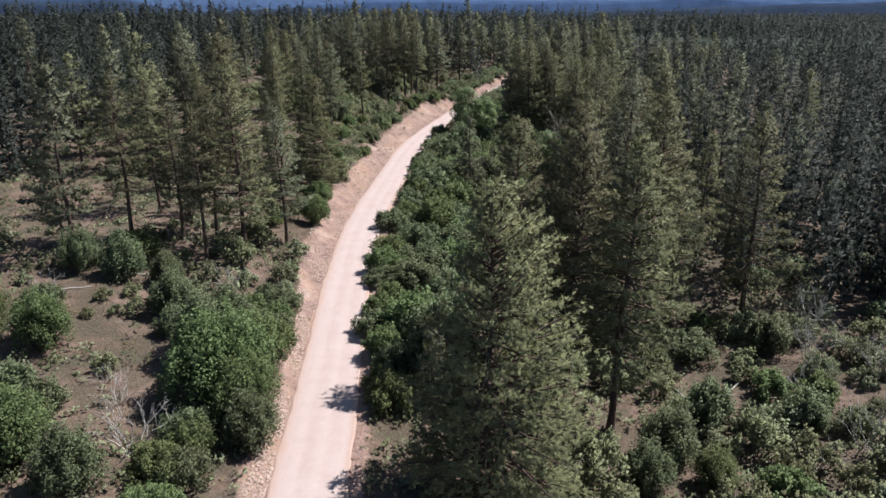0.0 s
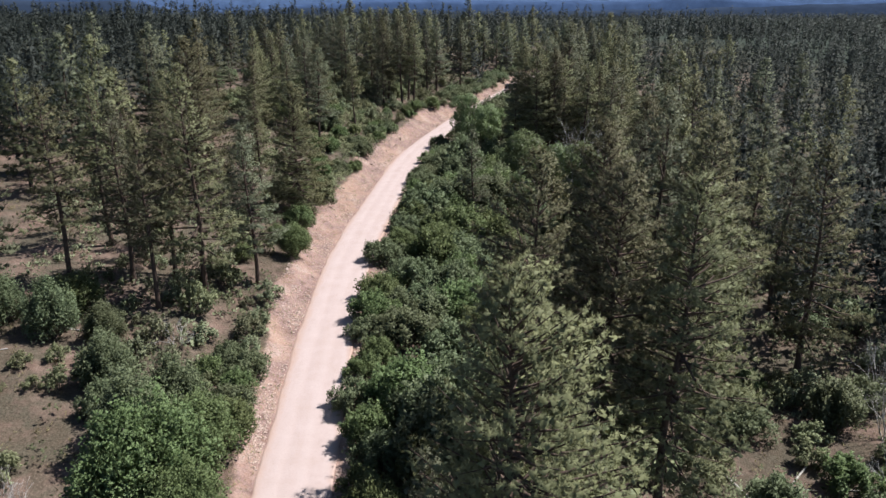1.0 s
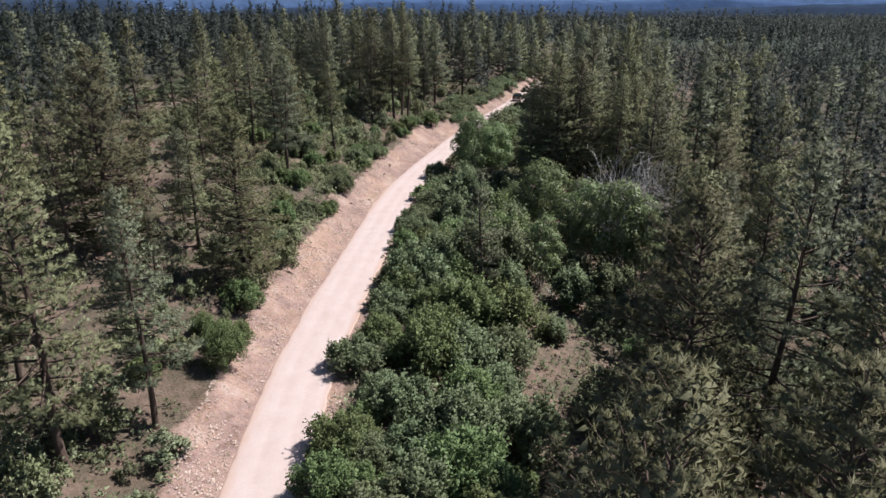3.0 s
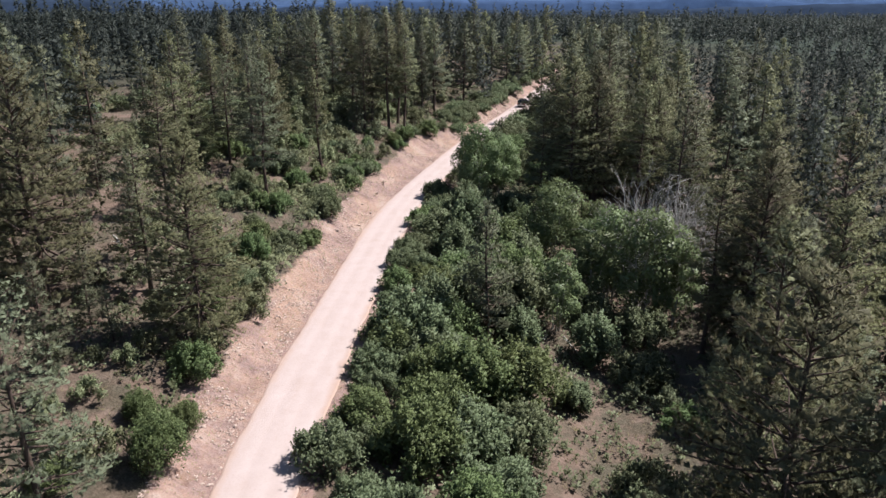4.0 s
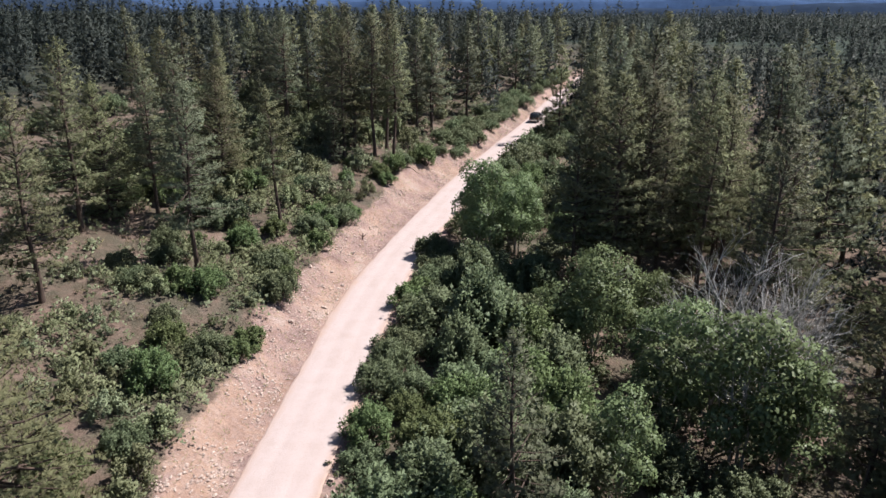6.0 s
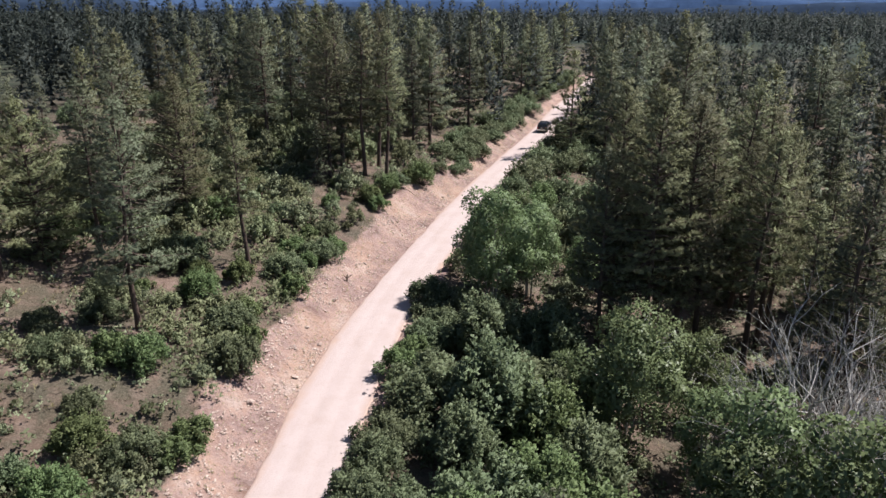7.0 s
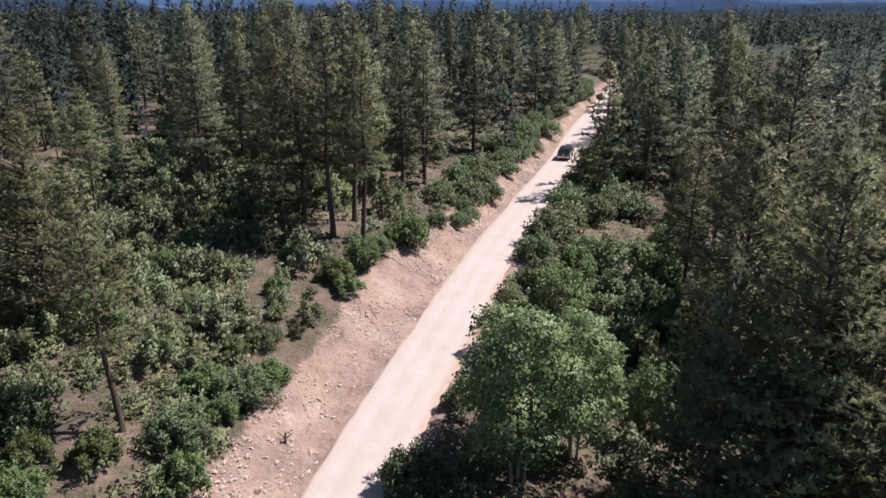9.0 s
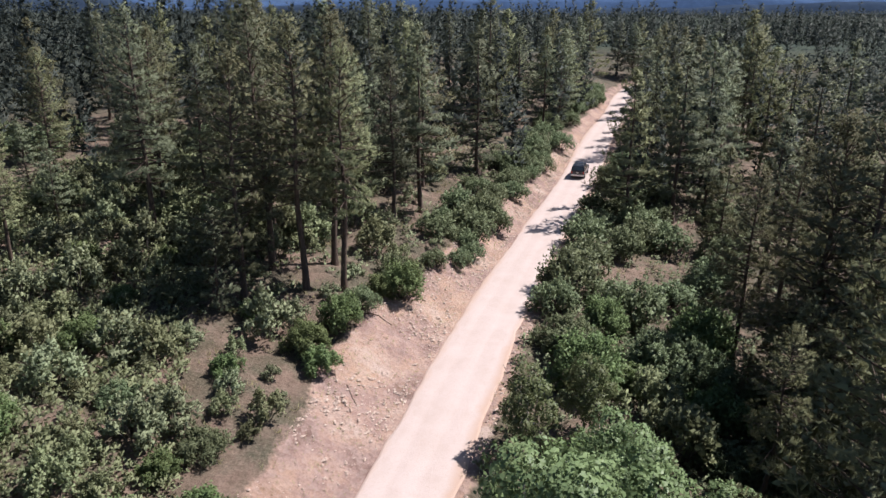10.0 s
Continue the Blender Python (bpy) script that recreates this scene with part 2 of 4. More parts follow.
def grid_mesh(name, X, Y, Z, mat):
    rows, cols = X.shape
    me = bpy.data.meshes.new(name)
    idx = np.arange(rows * cols).reshape(rows, cols)
    f = np.stack([idx[:-1, :-1], idx[:-1, 1:], idx[1:, 1:], idx[1:, :-1]], -1).reshape(-1, 4)
    me.from_pydata(np.stack([X, Y, Z], -1).reshape(-1, 3).tolist(), [], f.tolist())
    me.materials.append(mat)
    me.polygons.foreach_set("use_smooth", np.ones(len(f), bool))
    return me


def attribute(me, name, values):
    a = me.attributes.new(name, "FLOAT", "POINT")
    a.data.foreach_set("value", np.asarray(values, np.float32).ravel())


def spaced(*runs):
    out = []
    for a, b, step in runs:
        out += list(np.arange(a, b, step))
    return np.array(out)


def build_ground():
    gy = spaced((-400, 0, 25), (0, 30, 3), (30, 240, 0.75), (240, 330, 2.0), (330, 800, 12), (800, 4900, 90))
    gd = np.concatenate([-np.geomspace(60, 3800, 40)[::-1], spaced((-59, -14, 1.5), (-14, -9, 0.5), (-9, -2.4, 0.3), (-2.4, 2.4, 0.8), (2.4, 6, 0.4), (6, 16, 1.0), (16, 60, 2.0)), np.geomspace(61, 3800, 40)])
    D, Y = np.meshgrid(gd, gy)
    X = D + middle(Y)
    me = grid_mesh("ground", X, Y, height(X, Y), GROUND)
    top = bank_top(Y)
    bank = (D < 0) * (1 - smooth(top - 1.1, top + 1.5, -D + 0.7 * wobble(X, Y, 1.7, 8))) + 0.85 * (D >= 0) * (1 - smooth(2.9, 4.3, D))
    attribute(me, "bank", bank)
    # More of the painted woods and shade with distance and away from the road.
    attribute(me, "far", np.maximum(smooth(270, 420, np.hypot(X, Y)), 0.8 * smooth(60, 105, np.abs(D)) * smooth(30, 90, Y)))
    tagged(new("ground", me), "sloping forest floor of pink soil, needle litter and dry grass", "ground", kind="structure")


def build_road():
    gy = spaced((-395, 20, 5), (20, 240, 0.5), (240, 300, 2.0), (300, 321, 0.5))
    gd = np.linspace(-1, 1, 45)
    D, Y = np.meshgrid(gd, gy)
    half = 2.62 + 0.07 * wobble(Y, Y * 0.3 + np.sign(D) * 20, 0.6, 9) + 0.12 * wobble(Y, Y * 0.2 + np.sign(D) * 40, 2.3, 5) + 0.2 * wobble(Y, np.sign(D) * 90, 9.0, 6)
    A = D * half
    X = A + middle(Y)
    Z = climb(Y) + 0.05 * (1 - D ** 2) + 0.008 * wobble(X, Y, 6.0, 7) - 0.015 * np.exp(-((np.abs(A) - 0.85) / 0.35) ** 2) - 0.10 * (np.abs(D) > 0.99) - 0.01
    me = grid_mesh("road", X, Y, Z, ROAD)
    attribute(me, "across", A)
    tagged(new("road", me), "pale pink graded dirt road with faint wheel tracks", "road", kind="structure")


build_ground()
build_road()


# ---- building blocks ----
class Soup:
    """Vertices and faces gathered for one mesh."""

    def __init__(self):
        self.v, self.f, self.n, self.normals = [], [], 0, []

    def add(self, verts, faces, normals=None):
        verts, faces = np.asarray(verts, float), np.asarray(faces)
        if normals is not None:
            a, b, c = (verts[faces[:, k]] for k in range(3))
            back = (np.cross(b - a, c - a) * normals[faces[:, 0]]).sum(1) < 0
            faces = np.where(back[:, None], faces[:, ::-1], faces)
            self.normals.append(normals)
        self.v.append(verts)
        self.f += (faces + self.n).tolist()
        self.n += len(verts)

    def tube(self, pts, radii, sides):
        pts = np.asarray(pts, float)
        d = np.gradient(pts, axis=0)
        d /= np.linalg.norm(d, axis=1)[:, None] + 1e-9
        up = np.where(np.abs(d[:, 2:3]) < 0.9, np.array([[0, 0, 1.0]]), np.array([[1.0, 0, 0]]))
        a = np.cross(d, up)
        a /= np.linalg.norm(a, axis=1)[:, None] + 1e-9
        b = np.cross(d, a)
        ang = np.arange(sides) * 2 * np.pi / sides
        ring = pts[:, None] + np.asarray(radii)[:, None, None] * (np.cos(ang)[None, :, None] * a[:, None] + np.sin(ang)[None, :, None] * b[:, None])
        n = len(pts)
        i = np.arange((n - 1) * sides).reshape(n - 1, sides)
        j = np.roll(i, -1, axis=1)
        self.add(ring.reshape(-1, 3), np.stack([i, j, j + sides, i + sides], -1).reshape(-1, 4))

    def mesh(self, name, mat, soft=False):
        me = bpy.data.meshes.new(name)
        me.from_pydata(np.concatenate(self.v).tolist(), [], self.f)
        me.materials.append(mat)
        if self.normals:
            me.polygons.foreach_set("use_smooth", np.ones(len(me.polygons), bool))
            me.normals_split_custom_set_from_vertices(np.concatenate(self.normals).tolist())
        if soft:
            me.polygons.foreach_set("use_smooth", np.ones(len(me.polygons), bool))
        return me


def unit(v):
    return v / (np.linalg.norm(v, axis=-1, keepdims=True) + 1e-9)


def tufts(soup, centres, axes, size, blades, rng, width=0.24, spread=0.8, pointed=True, rough=0.35, face=None, local=0.55):
    """Tufts: blades that fan out from one point, a tuft being one island."""
    n = len(centres)
    size = np.broadcast_to(size, (n,))
    dirs = unit(axes[:, None] + spread * rng.normal(size=(n, blades, 3)) * 0.75)
    side = unit(np.cross(dirs, axes[:, None] + np.array([0, 0, 0.35]) + rough * rng.normal(size=(n, blades, 3))))
    length = size[:, None, None] * rng.uniform(0.65, 1.25, (n, blades, 1))
    tip = centres[:, None] + dirs * length
    w = side * length * width
    if pointed:
        v = np.concatenate([centres[:, None], centres[:, None] + dirs * length * 0.25 + w, tip], axis=1)
    else:
        v = np.concatenate([centres[:, None], tip + w * 0.5, tip - w * 0.5], axis=1)
    k = 1 + 2 * blades
    base = np.arange(n)[:, None] * k
    b = np.arange(blades)[None]
    f = np.stack([np.broadcast_to(base, (n, blades)), base + 1 + b, base + 1 + blades + b], -1).reshape(-1, 3)
    face = axes if face is None else face
    soft = unit(unit(v - centres[:, None]) * local + face[:, None] * 0.85)
    soft[:, 0] = face
    soup.add(v.reshape(-1, 3), f, soft.reshape(-1, 3))


def pads(soup, centres, outs, size, fans, blades, rng, width=0.1, core=0.42, local=0.55):
    """Needle pads: a few fans of thin needles round an added opaque core that blocks light."""
    n = len(centres)
    size = np.broadcast_to(size, (n,))
    spin = rng.normal(size=(n, 4, 3)) * 0.35 + np.array([[1, 1, -0.6], [-1, -1, -0.6], [-1, 1, 0.5], [1, -1, 0.5]]) * 0.55
    v = centres[:, None] + spin * size[:, None, None] * core - np.array([0, 0, 0.12]) * size[:, None, None]
    b = np.arange(n)[:, None] * 4
    f = np.concatenate([np.concatenate([b + i, b + j, b + k], 1) for i, j, k in ((0, 2, 3), (1, 3, 2), (0, 3, 1), (0, 1, 2))])
    face = unit(outs * np.array([1, 1, 0.45]) + np.array([0, 0, 0.34]))
    soft = unit(unit(v - centres[:, None]) * local + face[:, None] * 0.8)
    soup.add(v.reshape(-1, 3), f, soft.reshape(-1, 3))
    off = rng.normal(size=(n, fans, 3)) * np.array([1, 1, 0.55]) * 0.36 * size[:, None, None]
    axes = unit(outs[:, None] * 0.5 + unit(off) * 0.45 + np.array([0, 0, 0.75]))
    tufts(soup, (centres[:, None] + off).reshape(-1, 3), axes.reshape(-1, 3), np.repeat(size, fans), blades, rng, width, 1.0, True, 0.4, unit(np.repeat(face, fans, 0) * 0.8 + unit(off).reshape(-1, 3) * local), local)


def leaves(soup, centres, normals, size, rng, tilt=0.6):
    """Single leaf blades, each a bent kite of four corners."""
    n = len(centres)
    nrm = unit(normals + tilt * rng.normal(size=(n, 3)))
    a = unit(np.cross(nrm, rng.normal(size=(n, 3))))
    b = np.cross(nrm, a)
    s = np.broadcast_to(size, (n,))[:, None] * rng.uniform(0.7, 1.3, (n, 1))
    v = np.stack([centres - a * s * 0.6, centres + b * s * 0.42 + nrm * s * 0.12, centres + a * s * 0.6, centres - b * s * 0.42 + nrm * s * 0.12], 1)
    i = np.arange(n)[:, None] * 4
    soft = np.repeat(unit(unit(normals) + 0.35 * nrm), 4, 0)
    soup.add(v.reshape(-1, 3), np.concatenate([i, i + 1, i + 2, i + 3], 1), soft)


def part(name, me, parent, label=""):
    ob = new(name, me)
    ob.parent = parent
    return tagged(ob, label)


# ---- pines ----
def pine(rng, tall, wide, base, detail, needles, label, bare=0.5, gap=0.25, dense=1.0):
    """A pine: bent tapered trunk, whorled limbs and tufts of needles."""
    wood, crown = Soup(), Soup()
    lean = rng.normal(size=2) * 0.012 * tall
    zs = np.linspace(-0.5, tall * 0.985, 12)
    bend = np.stack([lean[0] * (zs / tall) ** 2 + 0.10 * np.sin(zs * 0.5 + rng.uniform(0, 6)), lean[1] * (zs / tall) ** 2 + 0.10 * np.sin(zs * 0.43 + rng.uniform(0, 6))], 1)
    line = np.column_stack([bend, zs])
    r0 = 0.0115 * tall + 0.05
    wood.tube(line, r0 * (1 - 0.93 * np.clip(zs / tall, 0, 1)) * (1 + 0.35 * np.exp(-np.maximum(zs, 0) / 0.4)), 9 if detail > 1 else 6)
    count = {3: 5.4, 2: 3.2}[detail] * dense
    z0 = base * tall
    n = int((tall - z0) * count)
    u = (np.arange(n) + rng.uniform(0, 1, n)) / n
    ang = np.arange(n) * 2.39996 + rng.normal(size=n) * 0.5
    lopsided = 1 + 0.22 * np.cos(ang - rng.uniform(0, 6.28)) + 0.12 * np.cos(3 * ang + rng.uniform(0, 6.28) + 5 * u)
    shape = np.minimum((1 - u) ** 0.60, 0.62 + 1.5 * u) * lopsided
    length = wide * shape * rng.uniform(0.76, 1.08, n) + 0.25
    length *= np.where(rng.uniform(size=n) < gap * (1 - u), 0.45, 1.0)
    rising = np.radians(-14 + 60 * u ** 1.3 + rng.normal(size=n) * 9)
    C, A, S = [], [], []
    for i in range(n):
        z = z0 + u[i] * (tall - z0)
        root = np.array([np.interp(z, zs, line[:, 0]), np.interp(z, zs, line[:, 1]), z])
        out = np.array([math.cos(ang[i]) * math.cos(rising[i]), math.sin(ang[i]) * math.cos(rising[i]), math.sin(rising[i])])
        L = length[i]
        t = np.linspace(0, 1, 3)
        sweep = root + out * L * t[:, None] + np.array([0, 0, 1]) * (0.16 * L * t[:, None] ** 2.2)
        if detail > 2 or u[i] < 0.45:
            wood.tube(sweep, (0.022 * L + 0.012) * (1 - 0.85 * t), 3)
        count = max(3, int(L * {3: 5.4, 2: 3.0}[detail] + rng.uniform(0, 1.5)))
        s = 1 - (np.arange(count) + rng.uniform(0, 0.6, count)) / count * (0.72 if u[i] > 0.2 else 0.55)
        p = np.stack([np.interp(s, t, sweep[:, k]) for k in range(3)], 1)
        across = np.array([-out[1], out[0], 0.0])
        swing = (np.arange(count) % 2 * 2 - 1) * (0.10 + 0.42 * L * (1 - s) + 0.10 * L) * rng.uniform(0.3, 1.1, count)
        p = p + across * swing[:, None] + np.column_stack([rng.normal(size=(count, 2)) * 0.08, 0.08 + 0.10 * rng.normal(size=count)])
        C.append(p)
        A.append(unit(out + across * swing[:, None] * 0.5 + np.array([0, 0, 0.5 * u[i]])))
        S.append({3: 0.30, 2: 0.50}[detail] * (0.75 + 0.35 * (1 - u[i])) * rng.uniform(0.75, 1.25, count))
    k = 16 if detail == 3 else 9
    up = rng.uniform(0, 1, k)
    top = np.column_stack([np.interp(tall * (0.93 + 0.065 * up), zs, line[:, j]) for j in range(3)]) + rng.normal(size=(k, 3)) * [0.16, 0.16, 0.05] * (1.3 - up[:, None])
    C.append(top)
    A.append(unit(rng.normal(size=(k, 3)) * [1, 1, 0.2] + [0, 0, 1.0]))
    S.append((0.30 if detail == 3 else 0.42) * (1.15 - 0.5 * up))
    pads(crown, np.concatenate(C), np.concatenate(A), np.concatenate(S), *((2, 10, rng, 0.085, 0.62, 0.40) if detail == 3 else (2, 9, rng, 0.11, 0.66, 0.3)))
    if detail == 3:
        for _ in range(int(bare * 12)):
            z = rng.uniform(0.10, max(base, 0.14)) * tall
            a = rng.uniform(0, 6.28)
            L = rng.uniform(0.5, 1.9)
            q = np.array([[0, 0, z], [math.cos(a) * L * 0.6, math.sin(a) * L * 0.6, z + 0.05], [math.cos(a) * L, math.sin(a) * L, z - 0.15 * L]])
            q[:, :2] += [np.interp(z, zs, line[:, 0]), np.interp(z, zs, line[:, 1])]
            wood.tube(q, [0.03, 0.02, 0.008], 3)
    tree = new("pine_tree")
    part("trunk", wood.mesh("pine_trunk", BARK, True), tree, "dark reddish-brown trunk with bare lower limbs")
    part("crown", crown.mesh("pine_crown", needles), tree)
    return tagged(tree, label, "pine tree", "pines of the forest")


PLANTS = {}


def plant(kind, template, x, y, scale=1.0, turn=0.0, sink=0.0, tilt=(0.0, 0.0), stretch=1.0):
    """Set a plant's template, or a copy of it, on the ground."""
    m = Matrix.LocRotScale((x, y, float(height(x, y)) - sink), Euler((tilt[0], tilt[1], turn)), (scale, scale, scale * stretch))
    if kind not in PLANTS:
        PLANTS[kind] = template
        template.matrix_basis = m
        return template
    t = PLANTS[kind]
    keep = t.scale.copy()
    t.scale = (1, 1, 1)
    made = copy_thing(t, m)
    t.scale = keep
    return made


rng = np.random.default_rng(11)
PINES = [
    ("pine_a", pine(rng, 20, 4.5, 0.16, 3, NEEDLES, "tall full-crowned pine with mid-green needles on the forest slope"), 20),
    ("pine_b", pine(rng, 20, 4.4, 0.24, 3, NEEDLES_DULL, "tall slender pine with grey-green needles and bare lower trunk"), 20),
    ("pine_c", pine(rng, 20, 6.2, 0.06, 3, NEEDLES_WARM, "broad pine with sunlit olive needles down to the ground", 0.5, 0.12, 1.6), 20),
    ("pine_d", pine(rng, 20, 3.9, 0.36, 3, NEEDLES, "thin pine with a high narrow crown and long bare trunk", 1.0, 0.4), 20),
    ("pine_e", pine(rng, 13, 3.0, 0.06, 3, NEEDLES_DULL, "young bushy pine with dense dull green needles"), 13),
]
NEAR_PINE = ("pine_near", pine(rng, 22, 5.0, 0.27, 3, NEEDLES, "tall full pine with a rounded crown of grey-green needle tufts", 0.8, 0.28, 1.6), 22)
BIG_PINE = ("pine_big", pine(rng, 24, 8.2, 0.03, 3, NEEDLES_WARM, "very large bushy pine with sunlit olive needles beside the road", 0.5, 0.08, 2.0), 24)
FAR_PINES = [
    ("pine_f", pine(rng, 20, 4.9, 0.16, 2, NEEDLES, "distant tall pine with green needles in the dense forest"), 20),
    ("pine_g", pine(rng, 20, 4.3, 0.22, 2, NEEDLES_DULL, "distant slender pine with grey-green needles"), 20),
    ("pine_h", pine(rng, 20, 5.4, 0.12, 2, NEEDLES_DULL, "distant broad pine with dark grey-green needles"), 20),
]
TAKEN, TREES = [], []


def set_pine(x, y, tip, variant=None, far=False):
    """A pine whose top reaches the height tip."""
    far = far or y > 196 or abs(x) > 38
    kinds = FAR_PINES if far else PINES
    tall = tip - float(height(x, y))
    if variant is not None and far:
        variant = (0, 1, 2, 1, 2)[variant]
    if variant is None:
        variant = int(rng.integers(0, 3 if far else 4))
        if tall < 11 and not far:
            variant = 4
    kind, tree, size = BIG_PINE if variant == 9 else NEAR_PINE if variant == 8 else kinds[variant]
    s = tall / size
    plant(kind, tree, x, y, s, rng.uniform(0, 6.28), 0.1, tuple(rng.normal(size=2) * 0.012))
    TAKEN.append((x, y, 0.6 + 0.8 * s))
    TREES.append((x, y, 0.8 + 1.0 * s))


# pines that stand out, by place and height of the tip
for x, y, tip, v in [
    (-22.0, 73.3, 24.6, 0), (-29.5, 74.8, 21.5, 1), (-34.2, 72.5, 23.2, 3), (-38.5, 68.0, 24.2, 1), (-26.5, 77.5, 21.0, 3),
    (-19.0, 101.2, 20.7, 2), (-25.5, 108.0, 19.8, 0), (-29.0, 113.5, 17.2, 1), (-38.4, 110.4, 21.6, 0),
    (-21.7, 134.7, 23.6, 1), (-30.2, 125.1, 23.5, 0), (-33.2, 144.0, 22.5, 2), (-25.3, 143.5, 26.2, 1), (-16.8, 146.6, 21.9, 3),
    (-25.3, 156.2, 23.3, 2), (-34.8, 158.0, 25.6, 0), (-34.8, 166.2, 27.1, 3), (-30.2, 173.4, 23.2, 3),
    (-14.6, 170.4, 17.0, 4),
]:
    set_pine(x, y, tip, v)
for x, y, tip, v in [
    (-9.5, 174.5, 28.8, 3), (-12.5, 177.5, 30.0, 1), (-8.0, 180.0, 29.0, 3), (-13.5, 172.5, 27.0, 0), (-6.6, 175.5, 27.0, 3),
    (-22.9, 181.0, 29.5, 1), (-13.7, 183.5, 28.4, 0), (-15.8, 189.0, 30.4, 3), (-18.3, 195.7, 30.5, 0), (-12.0, 203.4, 30.1, 1),
    (-12.7, 216.0, 30.4, 0), (-21.3, 189.2, 26.4, 1), (-24.9, 188.1, 28.1, 0), (-27.9, 195.4, 28.0, 1), (-29.8, 192.6, 20.0, 4),
    (-36.0, 191.0, 25.9, 0), (-32.0, 199.4, 19.6, 2), (-24.2, 183.2, 14.0, 4), (-4.0, 192.0, 25.5, 1), (-1.5, 204.0, 27.0, 0),
]:
    set_pine(x, y, tip, v)
for x, y, tip, v in [
    (-39.5, 121.4, 25.7, 1), (-42.7, 137.0, 18.0, 2), (-46.0, 112.3, 21.8, 0), (-62.2, 142.4, 19.3, 0), (-68.0, 153.4, 29.0, 1),
    (-57.7, 161.2, 25.8, 0), (-49.3, 167.4, 24.6, 2), (-48.3, 173.5, 20.9, 1), (-48.5, 198.6, 24.9, 0), (-95.0, 182.0, 27.0, 1),
    (-43.5, 223.5, 27.8, 1), (-32.5, 211.0, 27.0, 2), (-5.2, 224.6, 30.3, 1), (5.0, 213.0, 27.5, 2), (-9.7, 250.0, 30.4, 0),
    (7.6, 250.7, 29.4, 1), (13.0, 243.5, 27.0, 3), (6.0, 238.0, 26.0, 1), (-43.2, 214.8, 16.0, 2),
]:
    set_pine(x, y, tip, v)
for x, y, tip, v in [
    (2.8, 36.8, 20.0, 9), (-0.6, 40.5, 9.5, 4), (6.8, 40.2, 11.0, 4), (6.1, 53.0, 21.3, 8), (11.0, 54.4, 20.5, 8), (14.2, 51.0, 20.1, 8),
    (15.4, 75.6, 19.7, 2), (19.9, 75.5, 22.3, 1), (22.0, 69.4, 21.2, 8), (17.7, 83.7, 19.8, 0), (25.6, 71.5, 13.0, 4),
    (33.4, 70.6, 19.0, 0), (28.0, 108.2, 18.2, 2), (34.0, 107.0, 21.0, 0), (40.0, 98.0, 18.5, 1), (42.0, 109.0, 17.0, 2),
    (44.6, 120.7, 16.8, 1), (4.3, 107.6, 13.9, 4), (36.5, 84.0, 15.0, 1), (25.3, 110.3, 16.0, 3), (22.8, 92.5, 17.0, 1),
]:
    set_pine(x, y, tip, v)
for x, y, tip, v in [
    (15.6, 146.0, 23.7, 8), (17.4, 141.6, 23.6, 8), (20.6, 143.4, 22.6, 8), (23.0, 145.0, 21.2, 3), (13.6, 141.8, 19.0, 1),
    (21.2, 151.0, 23.4, 1), (26.6, 142.8, 20.5, 3), (29.2, 146.2, 20.0, 3), (28.6, 133.0, 20.4, 1),
    (31.4, 136.0, 19.6, 0), (38.9, 143.7, 19.4, 2), (32.6, 161.9, 22.3, 0), (27.2, 166.6, 27.0, 1), (26.4, 170.0, 23.0, 2),
    (36.8, 164.6, 19.4, 2), (41.9, 175.8, 22.8, 0), (45.4, 155.3, 21.2, 1), (36.9, 127.6, 17.8, 0), (35.0, 121.6, 18.6, 3),
    (21.3, 201.2, 23.4, 0),
]:
    set_pine(x, y, tip, v)
for x, y, tip, v in [
    (27.9, 205.5, 25.4, 1), (33.4, 210.0, 19.0, 2), (31.0, 217.3, 22.8, 0), (30.5, 231.0, 23.4, 1), (41.3, 228.3, 24.6, 2), (54.6, 249.0, 25.8, 0),
    (39.5, 262.0, 24.4, 1), (47.3, 255.0, 24.8, 0), (66.0, 273.0, 26.7, 1), (70.3, 289.8, 27.6, 2), (58.0, 226.4, 25.3, 1), (51.6, 228.7, 23.3, 0),
    (77.4, 216.2, 18.2, 1), (77.5, 185.6, 17.3, 2), (81.7, 157.8, 14.5, 0), (59.3, 199.0, 23.9, 1), (53.2, 180.9, 19.9, 2), (55.8, 171.6, 18.5, 0),
    (49.4, 141.0, 19.3, 1), (47.7, 153.7, 22.0, 0), (48.0, 192.7, 22.3, 1), (74.8, 205.8, 19.6, 0), (60.0, 172.0, 17.5, 1),
]:
    set_pine(x, y, tip, v)


for x, y, tip, v in [
    (34.5, 294.0, 31.6, 0), (17.7, 303.0, 24.0, 1), (75.6, 298.0, 27.5, 2), (44.7, 259.4, 24.6, 1), (14.0, 257.5, 26.0, 2),
    (57.0, 257.0, 29.4, 0), (89.0, 353.0, 28.0, 1), (-44.5, 242.4, 30.4, 0), (-62.0, 256.0, 31.0, 1), (-43.8, 226.4, 19.0, 2),
    (20.5, 262.0, 26.5, 0), (25.5, 271.0, 27.0, 1), (29.5, 281.0, 28.0, 2), (48.0, 281.0, 26.5, 0), (53.0, 292.0, 27.0, 1), (43.5, 271.0, 25.5, 2),
    (17.0, 240.0, 25.5, 1), (21.0, 249.0, 26.5, 2), (36.5, 244.0, 24.0, 0), (34.0, 236.5, 23.0, 2), (41.5, 253.0, 25.0, 1),
]:
    set_pine(x, y, tip, v)


def free(x, y, r, among):
    return all((x - a) ** 2 + (y - b) ** 2 > (r + c) ** 2 for a, b, c in among)


